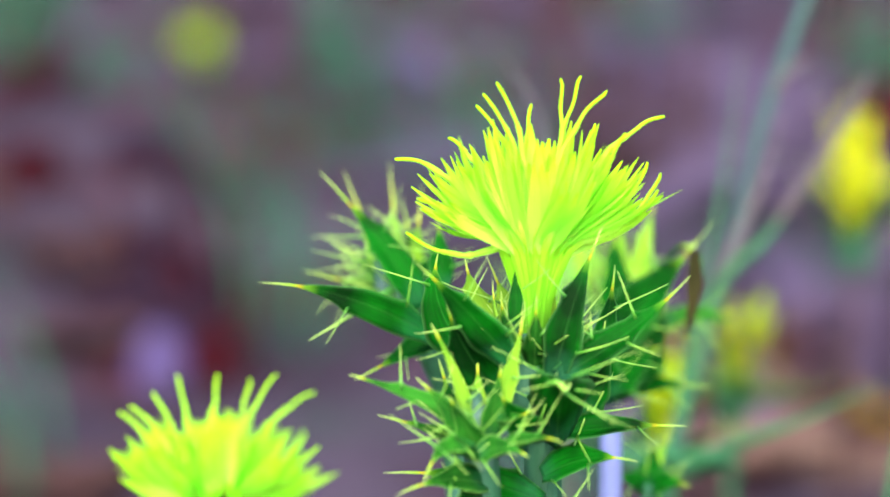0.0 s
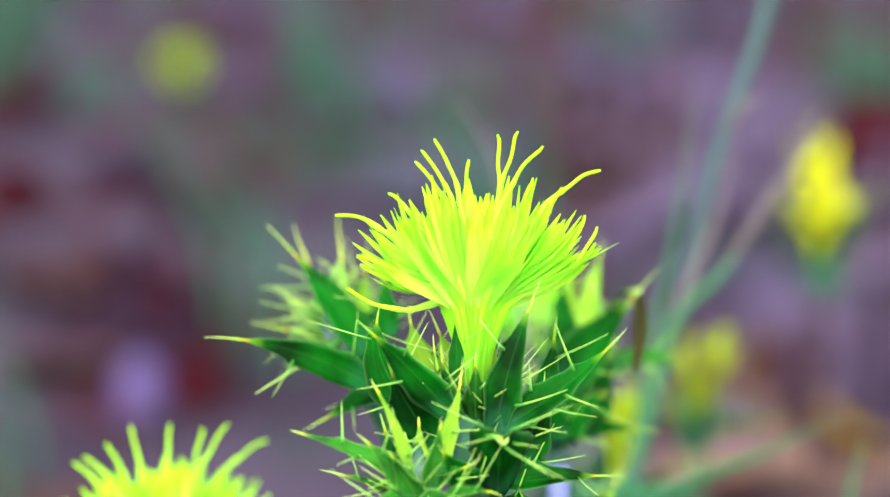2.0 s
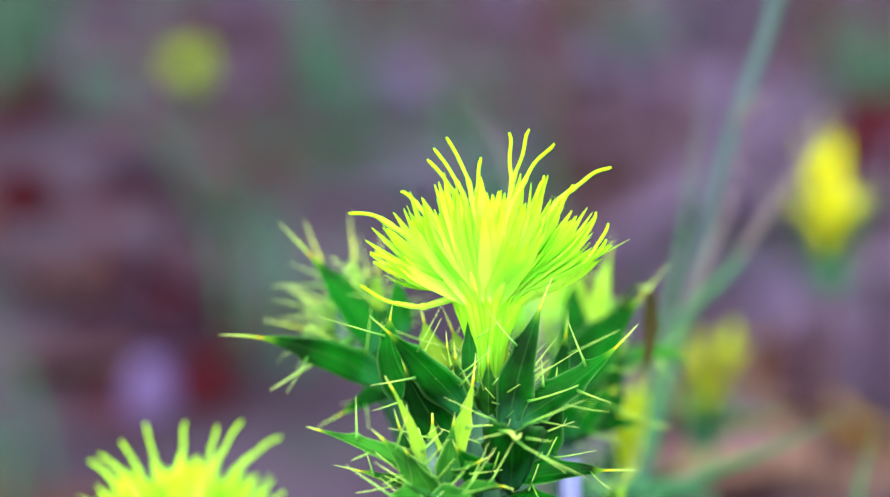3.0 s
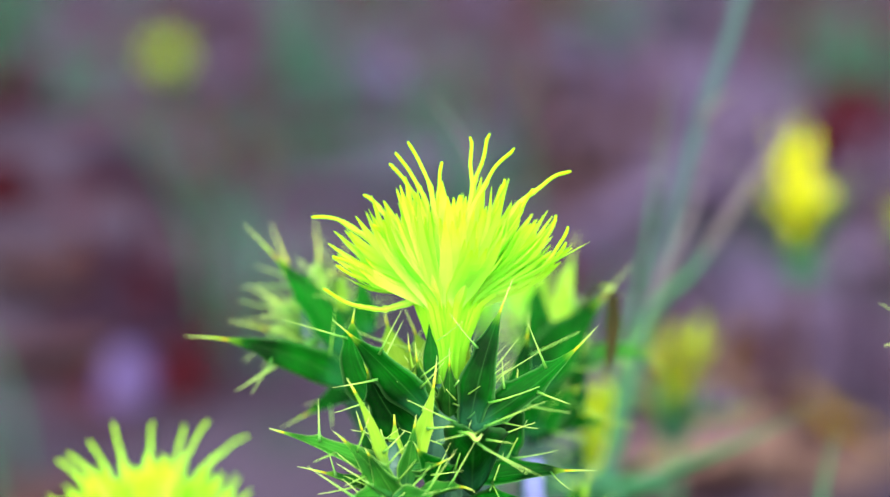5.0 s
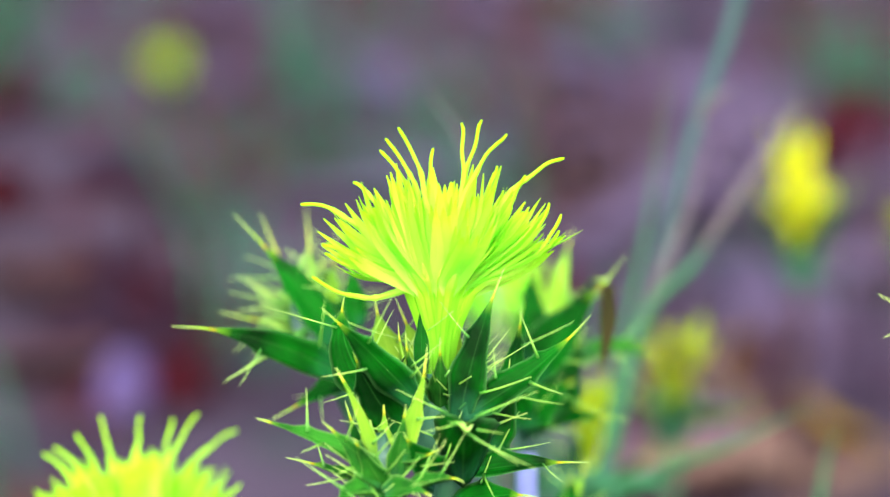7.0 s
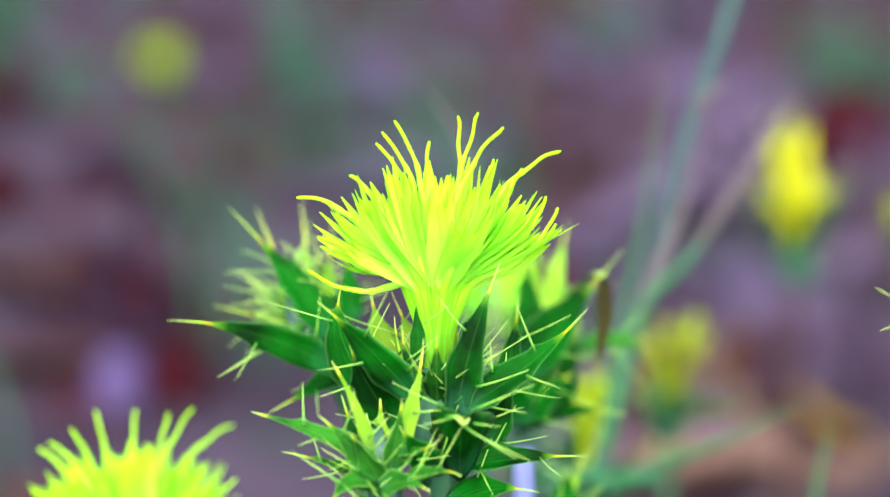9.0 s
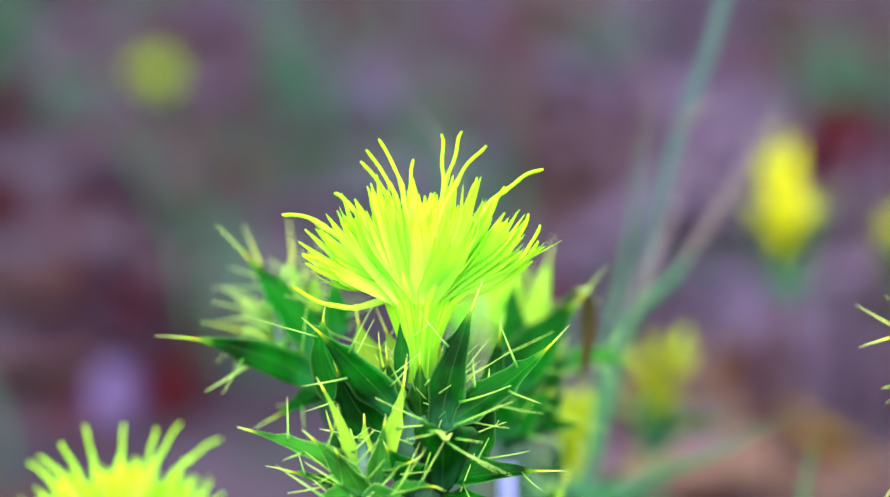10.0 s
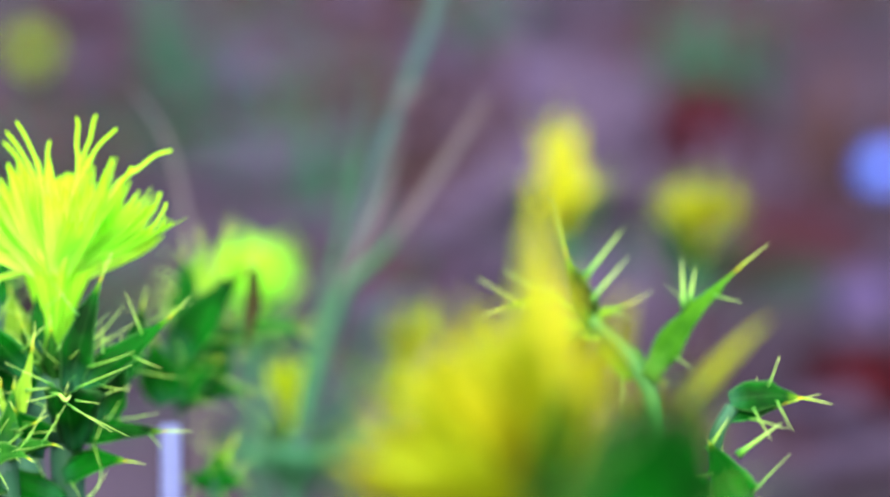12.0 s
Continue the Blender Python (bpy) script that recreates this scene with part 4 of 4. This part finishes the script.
blade(tuft, [(0.0167, 0.3240, 0.1095), (0.0205, 0.3328, 0.1224), (0.0255, 0.3354, 0.1275), (0.0282, 0.3374, 0.1302)], 0.0012, GRASS)
blade(tuft, [(0.0260, 0.3361, 0.1278), (0.0302, 0.3395, 0.1332), (0.0354, 0.3443, 0.1402), (0.0386, 0.3475, 0.1449)], 0.0010, STRAW, label="dry grey-mauve blade end")
blade(tuft, [(0.0152, 0.3194, 0.0958), (0.0161, 0.3210, 0.1056), (0.0220, 0.3219, 0.1087), (0.0299, 0.3239, 0.1113), (0.0386, 0.3244, 0.1155)], 0.0010, GRASS)
for k in range(10):
    a = k * 0.65 + 0.3
    foot = Vector((0.0160, 0.3209, 0.1052))
    out = Vector((math.cos(a), 0.5 * math.sin(a), 0))
    blade(tuft, [foot, foot + out * 0.003 + Vector((0, 0, 0.0022)), foot + out * (0.0070 + 0.0014 * (k % 3)) + Vector((0, 0, 0.0042 - 0.0022 * (k % 2)))], 0.0019, GRASS, label="short blade at the joint")
wisp = thing("dry_grass", down((0.0044, 0.3255, 0.0999)), "single dry pinkish grass blade", "grass")
blade(wisp, [down((0.0056, 0.3255, 0.0999)), (0.0052, 0.3270, 0.1058), (0.0038, 0.3327, 0.1282), (0.0011, 0.3334, 0.1414), (-0.0033, 0.3327, 0.1485)], 0.0008, STRAW)


# ---- grass and litter on the ground ----
def grass_clump(at, count, high, spread, seed, label="green grass sprouting from bare soil"):
    rng = random.Random(seed)
    ob = thing("grass_clump", (at[0], at[1], 0), label, "grass", "grass clumps")
    for k in range(count):
        a, r = rng.uniform(0, 6.28), rng.uniform(0, spread)
        x, y = at[0] + r * math.cos(a), at[1] + r * math.sin(a)
        h = high * rng.uniform(0.6, 1.1)
        lean = Vector((rng.uniform(-0.5, 0.5), rng.uniform(-0.3, 0.3), 0)) * h
        p = Vector((x, y, -0.003))
        blade(ob, [p, p + lean * 0.2 + Vector((0, 0, h * 0.5)), p + lean + Vector((0, 0, h))], rng.uniform(0.0014, 0.0026), TURF)


grass_clump((-0.0450, 0.7400), 7, 0.07, 0.016, 201)
grass_clump((-0.0944, 0.6246), 7, 0.045, 0.03, 202)
grass_clump((-0.0270, 0.9030), 4, 0.05, 0.03, 203)
grass_clump((-0.1640, 1.1385), 14, 0.05, 0.06, 204)
grass_clump((0.1389, 1.0409), 20, 0.04, 0.025, 205)
grass_clump((0.0113, 0.6203), 10, 0.06, 0.015, 206)
grass_clump((-0.0310, 0.9895), 5, 0.04, 0.02, 207)


def stalks(at, count, high, mat, seed, label):
    rng = random.Random(seed)
    ob = thing("dry_grass", (at[0], at[1], 0), label, "grass", "dry grass")
    for k in range(count):
        p = Vector((at[0] + rng.uniform(-0.018, 0.018), at[1] + rng.uniform(-0.018, 0.018), -0.003))
        h = high * rng.uniform(0.5, 1.1)
        lean = Vector((rng.uniform(-0.4, 0.4), rng.uniform(-0.3, 0.3), 0)) * h
        blade(ob, [p, p + lean * 0.3 + Vector((0, 0, h * 0.55)), p + lean + Vector((0, 0, h))], rng.uniform(0.0018, 0.0040), mat)


def dry_leaf(x, y, long, wide, turn, kind, seed, tilt=0.25):
    rng = random.Random(seed)
    bm = bmesh.new()
    n, k = 9, 5
    bow, roll = rng.uniform(0.1, 0.5), rng.uniform(0.2, 0.9)

    def spot(i, j, z):
        t, s = i / (n - 1), (j / (k - 1) - 0.5) * 2
        w = wide * math.sin(math.pi * min(1, 0.06 + t * 0.94)) ** 0.7 * 0.5 + 0.0008
        v = Vector((s * w * (1 - 0.3 * roll * s * s), (t - 0.5) * long, roll * w * s * s * 0.8 + bow * long * (t - 0.5) ** 2 + 0.06 * wide * math.sin(9 * t + 4 * s + seed) + z))
        return v
    top = [[bm.verts.new(spot(i, j, 0.0006)) for j in range(k)] for i in range(n)]
    low = [[bm.verts.new(spot(i, j, 0)) for j in range(k)] for i in range(n)]
    for i in range(n - 1):
        for j in range(k - 1):
            bm.faces.new((top[i][j], top[i][j + 1], top[i + 1][j + 1], top[i + 1][j]))
            bm.faces.new((low[i][j], low[i + 1][j], low[i + 1][j + 1], low[i][j + 1]))
    rim = [(i, 0) for i in range(n)] + [(n - 1, j) for j in range(1, k)] + [(i, k - 1) for i in range(n - 2, -1, -1)] + [(0, j) for j in range(k - 2, 0, -1)]
    for (a, b1), (c1, d) in zip(rim, rim[1:] + rim[:1]):
        bm.faces.new((top[a][b1], low[a][b1], low[c1][d], top[c1][d]))
    m = pose(x, y, ground_height(x, y) + 0.002, rng.uniform(-15, 15) * tilt * 4, rng.uniform(-15, 15) * tilt * 4, turn)
    bmesh.ops.transform(bm, matrix=m, verts=bm.verts)
    ob = part("dry_leaf", bm, DRY[kind], None)
    words = {"brown": "curled brown dry leaf lying on soil", "mauve": "weathered mauve-grey dry leaf lying on soil", "red": "dark red dry leaf lying on soil",
             "tan": "curled pinkish tan dry leaf lying on soil", "ochre": "ochre yellow dry leaf lying on soil", "dark": "dark decayed purple-brown leaf lying on soil"}
    return tagged(ob, words[kind], "leaf", "dry leaves")


def stone(x, y, size, kind, seed, flat=0.6):
    rng = random.Random(seed)
    bm = bmesh.new()
    bmesh.ops.create_icosphere(bm, subdivisions=2, radius=1)
    for v in bm.verts:
        d = 1 + 0.28 * noise.noise(v.co * 1.3 + Vector((seed * 3.7, 0, 0)))
        v.co = Vector((v.co.x * d * size * 0.5, v.co.y * d * size * 0.42, v.co.z * d * size * 0.5 * flat))
    bmesh.ops.transform(bm, matrix=pose(x, y, ground_height(x, y) + size * 0.14, 0, 0, rng.uniform(0, 360)), verts=bm.verts)
    words = {"red": "dark red-brown clod lying on soil", "grey": "rounded lilac-grey stone half sunk in soil", "blue": "pale blue stone half sunk in soil"}
    return tagged(part("clod" if kind == "red" else "stone", bm, DRY[kind], None), words[kind], "stone", "stones")


stone(*(-0.0760, 0.7030), 0.015, "grey", 1, 1.5)
stone(*(0.1234, 0.9588), 0.040, "red", 21, 0.9)
stone(*(0.1360, 0.6876), 0.026, "red", 22, 0.8)
stone(*(-0.0653, 0.7136), 0.020, "red", 23, 0.9)
stone(*(-0.1311, 0.8955), 0.026, "red", 24, 0.9)
stone(*(-0.0315, 1.2035), 0.030, "red", 25, 0.9)
stone(*(-0.0203, 1.0704), 0.030, "grey", 2)
stone(*(0.0626, 1.0509), 0.030, "grey", 3)
stone(*(0.1777, 0.9224), 0.020, "blue", 4)
stone(*(0.1486, 0.7668), 0.024, "grey", 5)
stone(*(-0.0817, 0.9372), 0.02, "grey", 6)
stone(*(0.0645, 1.0544), 0.02, "grey", 7)
dry_leaf(*(0.1260, 0.9946), 0.035, 0.024, 60, "red", 11)
dry_leaf(*(0.1296, 0.9946), 0.028, 0.020, 20, "red", 12)
dry_leaf(*(0.1393, 0.7013), 0.035, 0.022, 100, "red", 13)
dry_leaf(*(0.0660, 0.6569), 0.035, 0.018, 100, "tan", 14)
dry_leaf(*(0.0742, 0.6418), 0.032, 0.018, 70, "tan", 15)
dry_leaf(*(0.0665, 0.7465), 0.020, 0.008, 80, "ochre", 16)
dry_leaf(*(0.0640, 0.7034), 0.030, 0.016, 110, "tan", 17)
dry_leaf(*(0.0880, 0.7220), 0.040, 0.024, 40, "dark", 20)
dry_leaf(*(0.0960, 0.7420), 0.034, 0.022, 130, "dark", 22)
dry_leaf(*(-0.0678, 0.7278), 0.035, 0.03, 10, "red", 18)
dry_leaf(*(-0.1078, 0.7998), 0.04, 0.03, 50, "brown", 19)
rng = random.Random(21)
for k in range(18):
    (x0, y0), (x1, y1) = (0.0292, 0.9018), (0.0992, 1.1444)
    dry_leaf(x0 + (x1 - x0) * rng.random(), y0 + (y1 - y0) * rng.random() ** 0.7, rng.uniform(0.03, 0.05), rng.uniform(0.02, 0.03), rng.uniform(0, 360), "mauve", 60 + k)
for k in range(14):
    (x0, y0), (x1, y1) = (0.0325, 0.7518), (0.0973, 0.9492)
    dry_leaf(x0 + (x1 - x0) * rng.random(), y0 + (y1 - y0) * rng.random() ** 0.7, rng.uniform(0.03, 0.05), rng.uniform(0.02, 0.03), rng.uniform(0, 360), "mauve", 80 + k)
dry_leaf(*(0.0539, 0.6389), 0.045, 0.022, 100, "tan", 96)
stone(*(0.0578, 0.6737), 0.018, "grey", 8)
(x0, y0), (x1, y1) = (0.0469, 0.6417), (0.1040, 0.7789)
for k in range(16):
    dry_leaf(x0 + (x1 - x0) * rng.random(), y0 + (y1 - y0) * rng.random(), rng.uniform(0.012, 0.026), rng.uniform(0.007, 0.012), rng.uniform(0, 360),
             ("red", "tan", "mauve", "ochre", "red", "brown")[k % 6], 400 + k, 0.5)
(x0, y0), (x1, y1) = (-0.1077, 0.7360), (-0.0749, 0.9390)
for k in range(11):
    dry_leaf(x0 + (x1 - x0) * rng.random(), y0 + (y1 - y0) * rng.random(), rng.uniform(0.03, 0.05), rng.uniform(0.018, 0.028), rng.uniform(0, 360), "dark", 440 + k, 0.12)
rng = random.Random(9)
for k in range(70):
    mat, words = rng.choice([(TURF, "green grass blades among dry litter"), (DRY["brown"], "withered brown grass blades"),
                             (DRY["mauve"], "faded mauve-grey grass blades"), (DRY["mauve"], "faded mauve-grey grass blades"), (DRY["red"], "dark reddish withered grass blades")])
    x, y = rng.uniform(-0.28, 0.40), rng.uniform(0.68, 1.5)
    if mat == DRY["red"] and 0.0 < x < 0.13:
        mat, words = DRY["mauve"], "faded mauve-grey grass blades"
    if (mat == DRY["mauve"] or mat == TURF and y < 1.0) and x < -0.05:
        mat, words = DRY["brown"], "withered brown grass blades"
    stalks((x, y), 7, rng.uniform(0.025, 0.06), mat, 300 + k, words)
rng = random.Random(5)
kinds = ["brown", "mauve", "brown", "mauve", "red", "mauve", "brown"]
for k in range(290):
    x, y = rng.uniform(-0.32, 0.42), rng.uniform(0.50, 1.75)
    long, wide, turn = rng.uniform(0.014, 0.05), rng.uniform(0.008, 0.026), rng.uniform(0, 360)
    kind = "mauve" if x > 0.0 and k % 2 == 0 else ("brown", "mauve", "red", "brown", "mauve")[k % 5] if x < -0.06 else rng.choice(kinds)
    # litter lies thickest along the row of thistles
    bare = x < -0.05 and 0.74 < y < 1.0 and k % 5 > 1
    if -0.05 - 0.19 * y < x < 0.12 + 0.22 * y and not bare:
        dry_leaf(x, y, long, wide, turn, kind, 100 + k)
